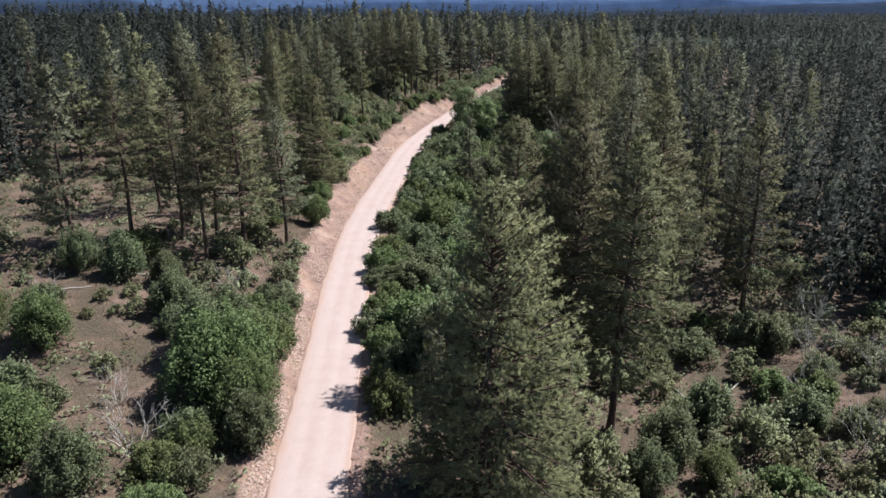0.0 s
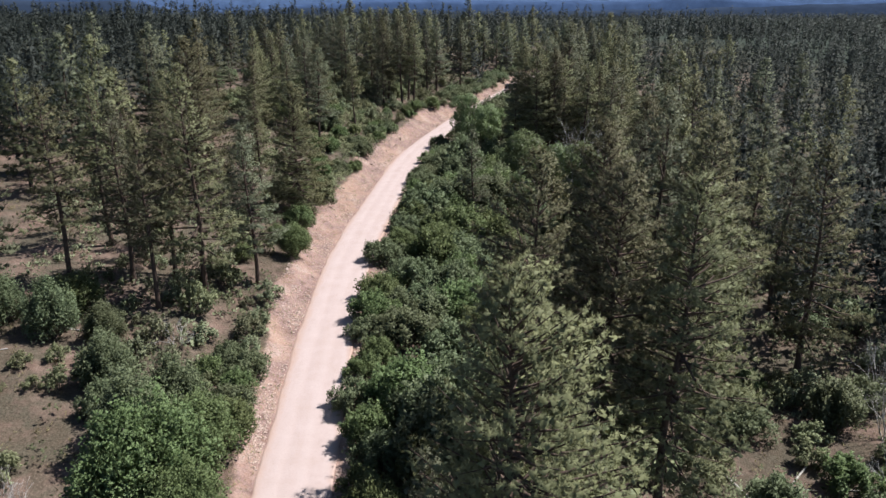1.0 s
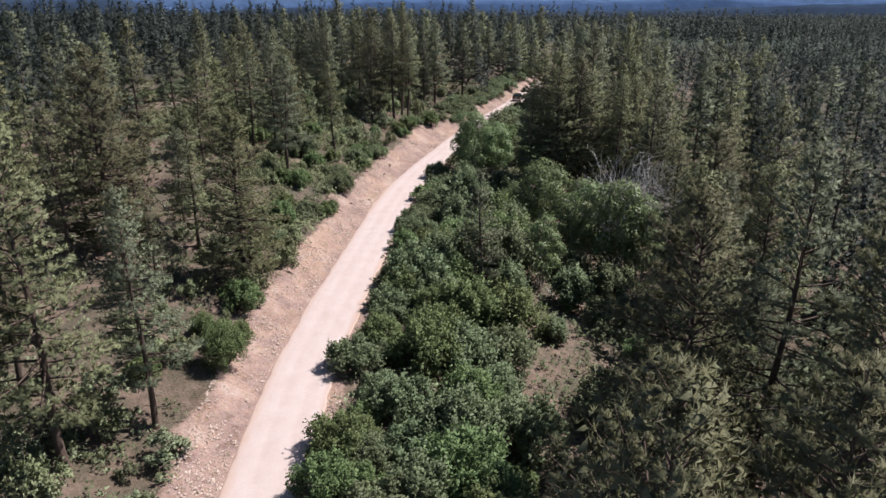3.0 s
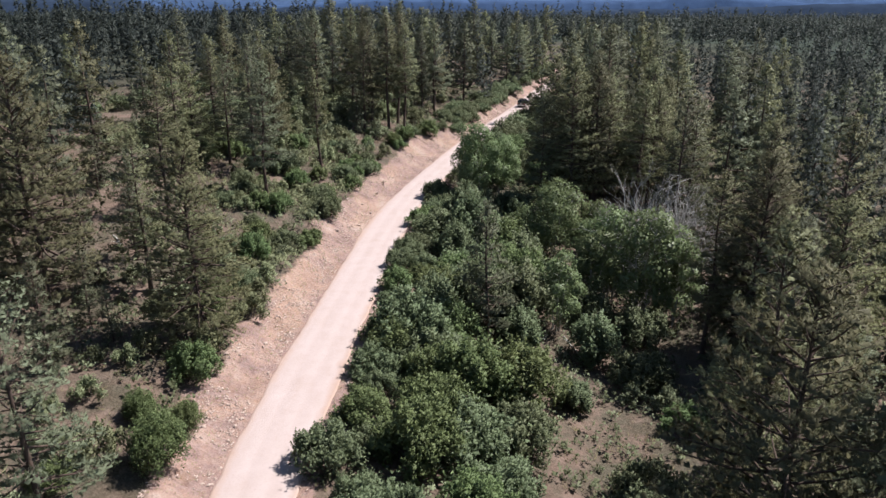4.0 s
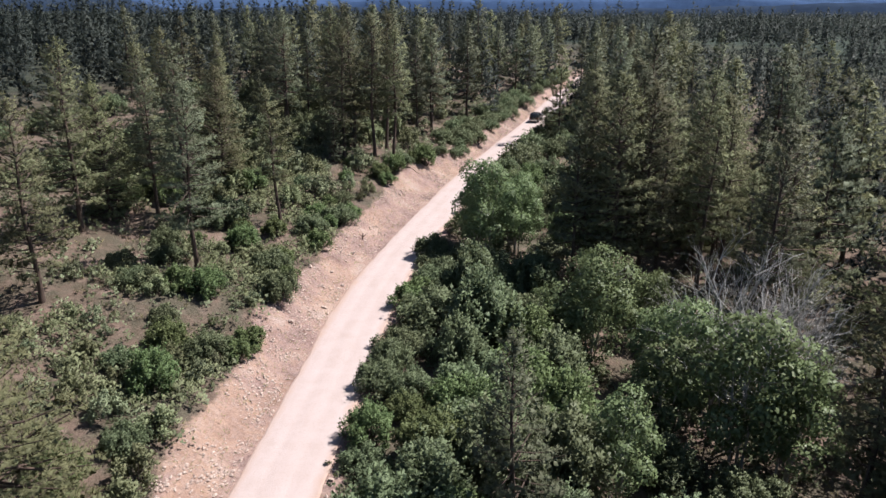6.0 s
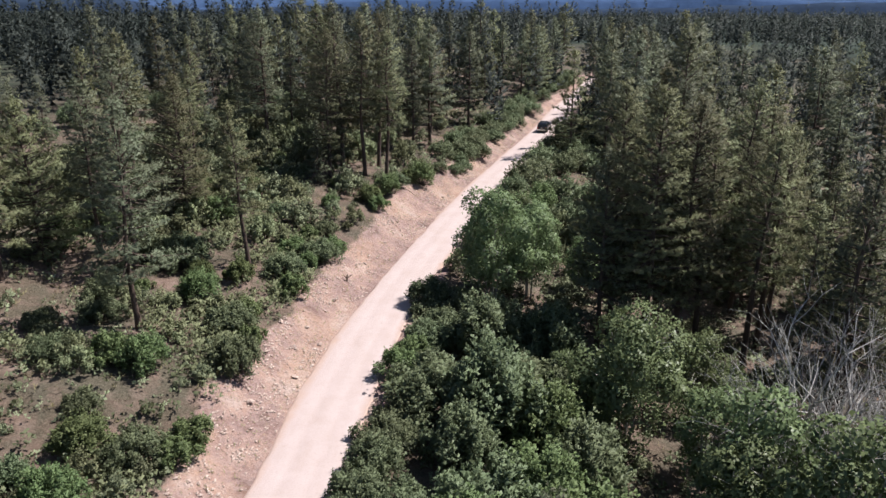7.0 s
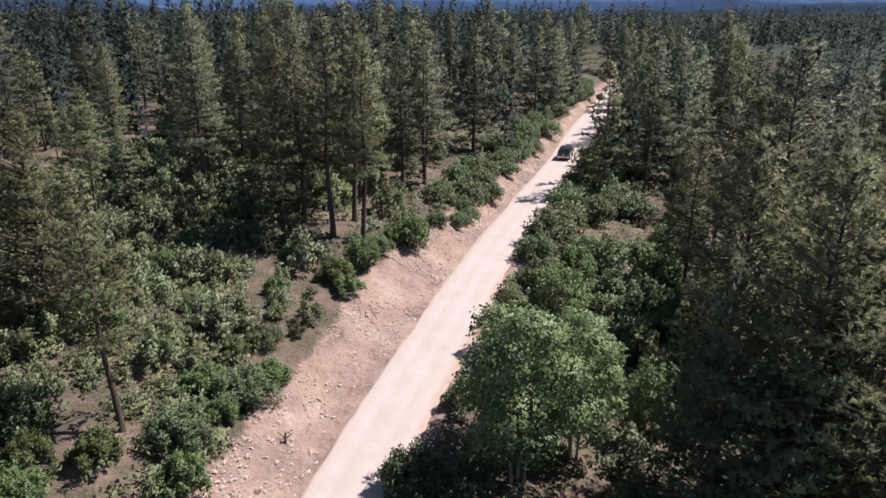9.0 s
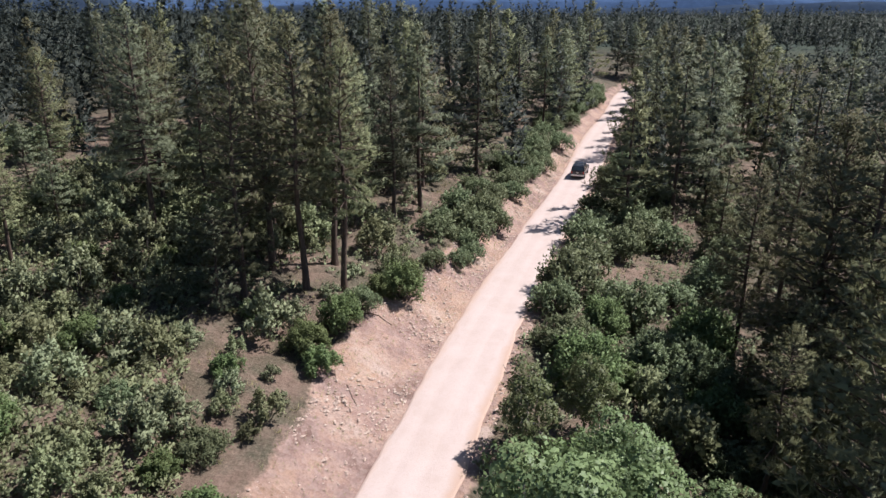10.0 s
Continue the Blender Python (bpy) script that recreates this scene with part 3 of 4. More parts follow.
def scatter(n, x0, x1, y0, y1, r, test, put, among=TAKEN):
    """Try n random places in a stretch; put a plant where it has room."""
    for _ in range(n):
        y = rng.uniform(y0, y1)
        x = rng.uniform(x0, x1) + float(middle(y))
        if test(x, y, x - float(middle(y))) and free(x, y, r, among):
            put(x, y)
            if among is TAKEN:
                TAKEN.append((x, y, r))


# ---- oak scrub, aspens and bare bushes ----
def bush(rng, tall, wide, lobes, count, leaf, mat, name, label, category, group, stem=OAK_STEM):
    """A shrub of many ragged leafy shoots on forked stems."""
    wood, green = Soup(), Soup()
    C, N = [], []
    for i in range(lobes):
        a = i * 2.4 + rng.uniform(-0.4, 0.4)
        q = math.sqrt((i + 0.5) / lobes)
        r = wide * 0.86 * q * rng.uniform(0.8, 1.1)
        c = np.array([math.cos(a) * r, math.sin(a) * r, tall * (0.80 - 0.42 * q ** 2.2) * rng.uniform(0.62, 1.05)])
        rad = np.array([wide * rng.uniform(0.16, 0.30), wide * rng.uniform(0.16, 0.30), tall * rng.uniform(0.16, 0.36)])
        wood.tube(np.array([[c[0] * 0.15, c[1] * 0.15, -0.3], [c[0] * 0.55, c[1] * 0.55, c[2] * 0.5], c]), [0.02 * tall, 0.014 * tall, 0.006 * tall], 4)
        n = count // lobes
        d = unit(rng.normal(size=(n, 3)) + [0, 0, 0.30])
        knot = 1 + 0.30 * np.sin(d[:, :1] * 5 + i) * np.sin(d[:, 1:2] * 5 + 2 * i) + 0.18 * np.sin(d[:, 2:] * 9 + d[:, :1] * 7)
        p = c + d * rad * knot * rng.uniform(0.25, 1.15, (n, 1)) ** 0.55
        keep = p[:, 2] > 0.08
        C.append(p[keep])
        N.append((unit(d) * 0.55 + rng.normal(size=(n, 3)) * 0.55 + [0, 0, 0.62])[keep])
    tufts(green, np.concatenate(C), unit(np.concatenate(N)), leaf, 4, rng, 0.66, 0.95, False, 0.6)
    ob = new(name)
    part("stem", wood.mesh(name + "_stems", stem, True), ob)
    part("foliage", green.mesh(name + "_leaves", mat), ob)
    return tagged(ob, label, category, group)


OAKS = [
    ("oak_a", bush(rng, 2.9, 1.9, 22, 3600, 0.135, OAK, "oak_shrub", "leafy bright green scrub oak beside the dirt road", "shrub", "scrub oaks")),
    ("oak_b", bush(rng, 2.5, 2.1, 22, 3600, 0.135, OAK_DARK, "oak_shrub", "rounded dark green scrub oak in the roadside thicket", "shrub", "scrub oaks")),
    ("oak_c", bush(rng, 3.3, 1.7, 22, 3600, 0.135, OAK_DARK, "oak_shrub", "tall dense scrub oak with dark glossy leaves", "shrub", "scrub oaks")),
    ("oak_d", bush(rng, 2.0, 1.6, 18, 2600, 0.135, OAK, "oak_shrub", "low spreading green scrub oak on the forest edge", "shrub", "scrub oaks")),
]
FAR_OAK = ("oak_e", bush(rng, 2.6, 2.0, 18, 1100, 0.19, OAK_DARK, "oak_shrub", "distant grey-green scrub oak by the road", "shrub", "scrub oaks"))
OAK_TREES = [
    ("oak_tree_a", bush(rng, 6.6, 3.3, 44, 8500, 0.165, OAK, "oak_tree", "tall leafy green oak with several stems among bare soil", "oak tree", "tall oaks")),
    ("oak_tree_b", bush(rng, 6.0, 3.0, 40, 7500, 0.165, OAK_DARK, "oak_tree", "tall dark green oak clump with shaded lower stems", "oak tree", "tall oaks")),
]
SCRUBS = [
    ("scrub_a", bush(rng, 1.5, 1.1, 9, 520, 0.13, SAGE, "grey_shrub", "low grey-green bush on dry open ground", "shrub", "grey bushes")),
    ("scrub_b", bush(rng, 1.9, 1.2, 9, 620, 0.14, BRUSH, "green_shrub", "small yellowish green bush among the pines", "shrub", "green bushes")),
]


def aspen(rng, tall, wide, count, label):
    """An aspen: pale forked trunk and a rounded crown of small leaves."""
    wood, green = Soup(), Soup()
    C, N = [], []
    for s in range(3):
        a = s * 2.1 + rng.uniform(0, 1)
        foot = np.array([math.cos(a), math.sin(a), 0]) * 0.35
        z = np.linspace(-0.3, tall * 0.85, 6)
        bend = wide * 0.28 * (np.maximum(z, 0) / tall) ** 1.3
        line = np.column_stack([foot[0] + math.cos(a) * bend, foot[1] + math.sin(a) * bend, z])
        wood.tube(line, 0.010 * tall * (1 - 0.8 * np.clip(z / tall, 0, 1)), 6)
        for k in range(9):
            zz = tall * rng.uniform(0.28, 0.85)
            b = rng.uniform(0, 6.28)
            p = np.array([np.interp(zz, z, line[:, j]) for j in range(3)])
            L = wide * rng.uniform(0.22, 0.42)
            q = p + np.array([math.cos(b), math.sin(b), 0.55]) * L * np.array([[0.0], [0.5], [1.0]])
            wood.tube(q, [0.04, 0.025, 0.008], 4)
    lobes = 15
    for i in range(lobes):
        u = (i + 0.5) / lobes
        a = i * 2.4 + rng.uniform(-0.4, 0.4)
        env = wide * (0.72 * math.sin(math.pi * (0.22 + 0.70 * u)) ** 0.8)
        c = np.array([math.cos(a) * env * rng.uniform(0.45, 0.9), math.sin(a) * env * rng.uniform(0.45, 0.9), tall * (0.24 + 0.66 * u)])
        rad = np.array([1, 1, 0.9]) * wide * rng.uniform(0.30, 0.42)
        n = count // lobes
        d = unit(rng.normal(size=(n, 3)) + [0, 0, 0.3])
        knot = 1 + 0.25 * np.sin(d[:, :1] * 5 + i) * np.sin(d[:, 1:2] * 6 + 2 * i)
        C.append(c + d * rad * knot * rng.uniform(0.5, 1.0, (n, 1)) ** 0.4)
        N.append(d + [0, 0, 0.3])
    leaves(green, np.concatenate(C), np.concatenate(N), 0.19, rng, 0.9)
    ob = new("aspen_tree")
    part("trunk", wood.mesh("aspen_trunk", PALE_BARK, True), ob, "pale grey forked trunks")
    part("crown", green.mesh("aspen_crown", ASPEN), ob)
    return tagged(ob, label, "aspen tree", "aspens")


ASPENS = [
    ("aspen_a", aspen(rng, 11.5, 4.3, 13000, "tall leafy aspen with pale trunks overhanging the road")),
    ("aspen_b", aspen(rng, 9.0, 3.2, 6500, "smaller slender aspen with grey-green leaves")),
    ("aspen_c", aspen(rng, 9.2, 5.0, 13000, "broad dome-shaped aspen clump with green leaves")),
]
for x, y, k, tip in [
    (5.0, 147.0, 0, 15.0), (8.8, 150.4, 0, 12.6), (4.2, 150.8, 1, 11.6), (14.5, 153.7, 1, 8.2), (9.6, 156.0, 1, 10.6), (13.6, 131.4, 2, 9.9),
    (16.6, 120.2, 1, 7.6), (11.6, 113.3, 1, 7.5), (21.2, 117.6, 1, 10.8), (18.8, 122.4, 1, 9.6), (24.0, 116.6, 1, 8.8), (17.6, 126.6, 1, 7.2),
    (9.4, 134.6, 1, 5.6), (19.6, 135.0, 1, 7.0), (5.6, 160.6, 1, 10.6), (9.5, 163.0, 1, 10.0),
]:
    plant(ASPENS[k][0], ASPENS[k][1], x, y, (tip - float(height(x, y))) / (11.5, 9.0, 9.2)[k], rng.uniform(0, 6.28))
    TAKEN.append((x, y, 1.6))
    TREES.append((x, y, 2.6))
for x, y, k, tip in [
    (-17.2, 46.6, 0, 8.6), (-19.8, 51.4, 1, 7.8), (-15.6, 50.6, 0, 6.8), (-14.6, 44.6, 0, 5.8), (-32.6, 51.0, 0, 8.2), (-27.5, 37.5, 0, 7.2), (-22.6, 35.0, 1, 6.0),
    (-31.8, 64.4, 1, 8.9), (-36.5, 65.3, 1, 9.0), (-27.4, 64.0, 1, 7.0), (-38.0, 52.0, 0, 8.4), (-16.6, 86.2, 0, 7.2), (-13.4, 41.4, 1, 4.6), (-18.6, 55.4, 1, 6.6),
    (-16.4, 90.2, 0, 5.4), (-19.6, 90.8, 0, 5.8), (17.9, 46.8, 1, 0.0), (15.2, 43.0, 1, -0.6), (20.6, 43.6, 0, -1.4), (65.0, 110.0, 0, 3.6), (-24.6, 58.2, 1, 7.2),
]:
    plant(OAK_TREES[k][0], OAK_TREES[k][1], x, y, (tip - float(height(x, y))) / (6.6, 6.0)[k], rng.uniform(0, 6.28), 0.1)
    TAKEN.append((x, y, 2.2))
    TREES.append((x, y, 1.8))


# ---- the rest of the forest ----
def woods_here(x, y, d):
    if -d < float(bank_top(y)) + 2.2 and d < 9:
        return False
    if y < 69 and -46 < d < 0:
        return False
    if y < 64 and 0 < d < 60:
        return False
    if 60 < y < 135 and 0 < x < 0.30 * (y - 25):
        return False
    if y < 146 and 0 < d < 17 or y < 235 and 0 < d < 13:
        return False
    if 116 < y < 134 and 17 < d < 38:
        return False
    if 150 < y < 205 and 0 < d < 19:
        return False
    if 138 < y < 168 and 0 < d < 15:
        return False
    if 108 < y < 138 and -16 < d < 0:
        return False
    if 146 < y < 187 and -46 < d < -15 or 180 < y < 214 and -78 < d < -30:
        return False
    if 137 < y < 170 and -24 < d < 0:
        return False
    return True


def pine_here(lo, hi, far=False, variant=None):
    def put(x, y):
        set_pine(x, y, float(height(x, y)) + lo + (hi - lo) * rng.beta(1.6, 1.4), variant, far)
    return put


scatter(120, -43, 43, 66, 178, 2.5, woods_here, pine_here(8.5, 20), TREES)
scatter(26, 19, 42, 138, 200, 1.8, woods_here, pine_here(10, 18), TREES)
scatter(36, -40, 40, 66, 135, 1.3, woods_here, pine_here(4, 9, False, 4), TREES)
scatter(46, -80, 100, 80, 215, 1.6, lambda x, y, d: abs(d) > 43 and woods_here(x, y, d), pine_here(9, 21, True), TREES)
scatter(70, -60, 70, 175, 262, 2.3, woods_here, pine_here(9.5, 22, True), TREES)
scatter(20, -80, -42, 204, 260, 1.9, lambda x, y, d: x < -24, pine_here(9, 17, True), TREES)
scatter(46, -20, 20, 236, 325, 1.7, lambda x, y, d: abs(d) > (5.5 if y < 300 else 3.0), pine_here(11, 18, True), TREES)


def bare_bush(rng, tall, wide, stems, depth, label, category, name):
    """Leafless grey twigs that fork several times."""
    wood = Soup()

    def fork(p, d, L, r, k):
        q = np.stack([p, p + d * L * 0.5 + rng.normal(size=3) * L * 0.06, p + d * L])
        wood.tube(q, [r, r * 0.8, r * 0.55], 4 if k > 1 else 3)
        if k:
            for _ in range(3 if rng.uniform() < 0.6 else 2):
                fork(q[2] if rng.uniform() < 0.7 else q[1], unit(d + rng.normal(size=3) * 0.48 + [0, 0, 0.08]), L * rng.uniform(0.6, 0.85), r * 0.55, k - 1)

    for i in range(stems):
        a = i * 6.28 / stems + rng.uniform(-0.3, 0.3)
        d = unit(np.array([math.cos(a) * wide / tall, math.sin(a) * wide / tall, 1.0]))
        fork(np.array([math.cos(a), math.sin(a), -0.3]) * [0.15, 0.15, 1], d, tall * 0.36, 0.011 * tall + 0.01, depth)
    ob = new(name, wood.mesh(name, GREY_WOOD, True))
    return tagged(ob, label, category, "bare grey bushes")


BARE = [
    ("bare_a", bare_bush(rng, 9.0, 3.2, 4, 4, "leafless grey tree with many pale forked branches", "dead tree", "dead_tree")),
    ("bare_b", bare_bush(rng, 2.6, 1.6, 5, 3, "leafless pale grey dead bush on dry ground", "dead shrub", "dead_shrub")),
]
for x, y, k, s in [
    (23.2, 124.3, 0, 1.7), (21.7, 120.2, 0, 1.35), (26.0, 127.0, 0, 1.5), (21.8, 126.4, 0, 1.15), (27.8, 131.5, 0, 1.25), (24.6, 121.4, 0, 1.4), (26.8, 123.4, 0, 1.2), (29.8, 127.6, 0, 1.1),
    (-21.0, 40.1, 1, 1.9), (-17.1, 40.5, 1, 1.0), (-21.7, 64.4, 1, 1.2), (-24.0, 44.6, 1, 1.3), (-37.0, 60.0, 1, 1.1), (-26.0, 47.0, 1, 0.8),
    (36.0, 61.0, 0, 0.6), (38.5, 66.0, 0, 0.7), (33.5, 56.0, 1, 1.8), (41.0, 58.0, 0, 0.55), (29.5, 46.0, 1, 1.4), (35.0, 49.0, 1, 1.9), (-27.5, 157.0, 1, 1.3), (33.0, 135.5, 1, 1.5), (9.0, 76.0, 1, 1.4),
]:
    plant(BARE[k][0], BARE[k][1], x, y, s, rng.uniform(0, 6.28))


def oak_here(lo, hi, kinds=(0, 1, 2, 3)):
    def put(x, y):
        k, t = OAKS[kinds[int(rng.integers(0, len(kinds)))]]
        if y > 178 or abs(x) > 34:
            k, t = FAR_OAK
        plant(k, t, x, y, rng.uniform(lo, hi), rng.uniform(0, 6.28), 0.1, (0, 0), rng.uniform(0.8, 1.15))
    return put


def scrub_here(lo, hi):
    def put(x, y):
        k, t = SCRUBS[int(rng.integers(0, 2))]
        plant(k, t, x, y, rng.uniform(lo, hi), rng.uniform(0, 6.28), 0.05, (0, 0), rng.uniform(0.8, 1.2))
    return put


anywhere = lambda x, y, d: True
# thicket on the downhill side of the road
scatter(130, 3.5, 6.4, 46, 146, 1.05, anywhere, oak_here(0.8, 1.2, (0, 1, 3)))
scatter(330, 6.2, 17, 50, 142, 1.5, anywhere, oak_here(1.25, 2.0, (0, 1, 2)))
scatter(60, 16, 30, 96, 142, 1.6, lambda x, y, d: math.hypot(x - 14, y - 105) > 3.6, oak_here(1.0, 1.6, (1, 2, 3)))
scatter(80, 14, 46, 40, 92, 1.5, lambda x, y, d: wobble(x, y, 5.0, 17) > -0.5 and math.hypot(x - 25, y - 57) > 4.5, oak_here(0.8, 1.5, (1, 2, 3)))
scatter(80, 4.4, 12, 157, 222, 1.45, anywhere, oak_here(1.0, 1.5, (0, 0, 1)))
scatter(55, 10, 22, 157, 208, 1.4, anywhere, oak_here(1.0, 1.6, (0, 1, 3)))
scatter(60, -15, -5.6, 56, 116, 0.8, lambda x, y, d: -d > float(bank_top(y)) + 0.5, scrub_here(0.8, 1.6))
scatter(18, -60, -22, 150, 212, 1.5, anywhere, pine_here(3.5, 8, True))
scatter(45, 13, 34, 138, 176, 1.2, anywhere, scrub_here(1.3, 2.3))
scatter(110, -24, -7.5, 112, 174, 0.6, lambda x, y, d: -d > float(bank_top(y)) + 0.6 and wobble(x, y, 2.2, 27) > -0.35, scrub_here(0.45, 0.95))
scatter(30, -70, -30, 165, 215, 1.5, anywhere, oak_here(1.0, 1.7))
scatter(110, -9.5, -4.6, 176, 290, 0.7, anywhere, oak_here(0.6, 1.1))
scatter(20, 4.6, 8.0, 222, 290, 0.9, anywhere, oak_here(0.6, 1.1))
scatter(240, -46, -12, 152, 210, 0.9, anywhere, scrub_here(1.0, 2.0))
scatter(26, 3.6, 11, 140, 158, 0.8, anywhere, scrub_here(0.8, 1.5))
# uphill side: scrub at the top of the bank and in the open hollow
scatter(115, -11, -4.5, 58, 250, 0.9, lambda x, y, d: -d > float(bank_top(y)) + 0.4, oak_here(0.5, 1.05, (0, 1, 3)))
scatter(50, -10, -4.9, 36, 66, 0.9, anywhere, oak_here(0.8, 1.3, (0, 0, 1)))
scatter(110, -42, -7, 32, 69, 1.5, lambda x, y, d: wobble(x, y, 4.0, 9) > -0.3 and all(math.hypot(x - a, y - b) > c for a, b, c in ((-26.4, 47.5, 4.5), (-14.5, 37.9, 3.5), (-19.5, 39.5, 4.0), (-28.0, 57.0, 3.0))), oak_here(0.8, 1.5, (0, 0, 1, 2, 3)))
scatter(30, 40, 66, 48, 95, 1.9, anywhere, oak_here(0.9, 1.6, (1, 2)))
scatter(150, 20, 60, 36, 70, 1.0, lambda x, y, d: math.hypot(x - 25, y - 56.5) > 3.6, scrub_here(1.1, 2.3))
scatter(120, -30, -6.5, 144, 186, 1.0, lambda x, y, d: -d > float(bank_top(y)) + 0.6, oak_here(0.6, 1.15, (0, 1, 3)))
scatter(260, -36, -7, 36, 184, 0.8, lambda x, y, d: wobble(x, y, 2.2, 27) > -0.35, scrub_here(0.45, 1.0))
scatter(60, -22, -6.4, 118, 148, 0.9, lambda x, y, d: -d > float(bank_top(y)) + 0.3, oak_here(0.5, 0.95, (0, 1, 3)))
scatter(80, 15, 45, 44, 200, 1.0, anywhere, scrub_here(0.6, 1.3))
scatter(14, -36, -8, 33, 60, 1.1, lambda x, y, d: all(math.hypot(x - a, y - b) > c for a, b, c in ((-26.4, 47.5, 3.6), (-14.5, 37.9, 2.6), (-20.0, 39.5, 3.2))), oak_here(0.8, 1.35, (0, 0, 1, 2)))


def far_woods():
    """All the trees past those, as one mesh: ragged skirts of needles round each stem."""
    soup, own = Soup(), []
    N = 4400
    y = 70 + 730 * rng.uniform(0, 1, 4 * N) ** 1.35
    x = rng.uniform(-1, 1, 4 * N) * (40 + 0.69 * y)
    d = x - middle(y)
    ok = ((y > 205) | (np.abs(d) > 46)) & ((np.abs(d) > 6.0) | (y > 308)) & ~((x < -26) & (x > -62) & (y > 165) & (y < 198)) & (np.abs(x) < 40 + 0.69 * y)
    x, y = x[ok][:N], y[ok][:N]
    yb = np.concatenate([rng.uniform(-90, 10, 420), rng.uniform(10, 72, 120)])
    xb = np.concatenate([rng.uniform(-110, 110, 420), rng.uniform(62, 115, 120) * rng.choice([-1, 1], 120)])
    side = np.abs(xb - middle(yb)) > 9
    yf = 800 + 1700 * rng.uniform(0, 1, 8000) ** 1.2
    xf = rng.uniform(-0.72, 0.72, 8000) * yf
    x, y = np.concatenate([x, xb[side], xf]), np.concatenate([y, yb[side], yf])
    z = height(x, y)
    tall = np.where(y < 260, rng.uniform(8, 20, len(x)), np.where(y < 430, rng.uniform(8, 18, len(x)), rng.uniform(8, 16, len(x))))
    wide = tall * rng.uniform(0.17, 0.24, len(x))
    shade = rng.uniform(0, 1, len(x))
    for y0, y1, m, size, blades in ((-100, 60, 20, 1.3, 5), (60, 200, 60, 0.74, 9), (200, 290, 44, 0.90, 9), (290, 430, 25, 1.2, 8), (430, 800, 13, 1.7, 7), (800, 2600, 5, 2.3, 5)):
        here = (y >= y0) & (y < y1)
        n = int(here.sum())
        u = ((np.arange(m) + rng.uniform(0, 1, (n, m))) / m) ** 0.85
        a = rng.uniform(0, 6.28, (n, m))
        r = wide[here, None] * np.minimum((1 - u) ** 0.7, 0.7 + u) * rng.uniform(0.4, 1.0, (n, m)) * 0.75
        c = np.stack([x[here, None] + np.cos(a) * r, y[here, None] + np.sin(a) * r, z[here, None] + tall[here, None] * (0.08 + 0.90 * u)], -1)
        ax = unit(np.stack([np.cos(a), np.sin(a), 0.5 + 0.9 * u], -1))
        pads(soup, c.reshape(-1, 3), ax.reshape(-1, 3), (size * (1.2 - 0.55 * u)).ravel(), 1, blades, rng, 0.20, 0.50, 0.15)
        mine = np.repeat(shade[here], m)
        own += [np.repeat(mine, 4), np.repeat(mine, 1 + 2 * blades)]
    me = soup.mesh("far_woods", NEEDLES_FAR_HAZED)
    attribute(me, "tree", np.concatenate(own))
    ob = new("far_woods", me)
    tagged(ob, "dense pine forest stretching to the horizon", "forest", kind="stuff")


# Darker than the near needles; distance haze is put in as a blue tint.
NEEDLES_FAR_HAZED = foliage("far_needles_hazed", (0.027, 0.035, 0.030), (0.048, 0.057, 0.050), (0.072, 0.083, 0.072), 0.34, 0.6, 0.3, 0.9, 0.12, by_tree=True)
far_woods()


def undergrowth(name, n, mat, size, low, high, label, seed, test, blades=5, width=0.62, pointed=False, per=(4, 10)):
    """Low plants that nobody could count, as one mesh of leaf clusters."""
    g = np.random.default_rng(seed)
    y = g.uniform(32, 235, n)
    d = g.uniform(-52, 52, n)
    x = d + middle(y)
    ok = test(x, y, d) & ((-d > bank_top(y) + 0.2) | (d > 3.3))
    x, y = x[ok], y[ok]
    z = height(x, y)
    C, A, S = [], [], []
    for i in range(len(x)):
        k = int(g.integers(*per))
        r = g.uniform(0.3, 0.8)
        h = g.uniform(low, high)
        p = g.normal(size=(k, 3)) * [r * 0.55, r * 0.55, 0] + [x[i], y[i], z[i]]
        p[:, 2] += h * g.uniform(0.15, 0.9, k)
        C.append(p)
        A.append(np.column_stack([(p[:, :2] - [x[i], y[i]]) / r * 0.6, np.ones(k)]))
        S.append(np.full(k, size) * g.uniform(0.7, 1.2))
    soup = Soup()
    tufts(soup, np.concatenate(C), unit(np.concatenate(A)), np.concatenate(S), blades, g, width, 0.9, pointed)
    tagged(new(name, soup.mesh(name, mat)), label, "undergrowth", kind="stuff")


undergrowth("green_undergrowth", 6500, OAK_DARK, 0.28, 0.3, 1.2, "low green leafy plants on the forest floor", 21, lambda x, y, d: wobble(x, y, 5.0, 14) > -0.3)
undergrowth("grey_undergrowth", 7500, SAGE, 0.26, 0.2, 0.8, "low grey-green brush and dry weeds on the forest floor", 22, lambda x, y, d: wobble(x, y, 6.0, 15) > -0.2)
undergrowth("pale_brush", 42000, BRUSH, 0.27, 0.3, 1.3, "pale grey-green brush and weeds covering an open hollow", 24, lambda x, y, d: (y > 151) & (y < 232) & (x < -10 - 0.22 * (y - 143)) & (x > -58) & (wobble(x, y, 3.0, 18) > -0.75) | (y > 112) & (y < 152) & (d < -7) & (d > -22) & (wobble(x, y, 2.2, 27) > 0.2), 5, 0.5, False, (6, 13))
undergrowth("dry_grass", 9000, GRASS, 0.38, 0.02, 0.15, "tufts of dry yellowish grass", 23, lambda x, y, d: wobble(x, y, 7.0, 16) > -0.4, 5, 0.10, True, (2, 5))


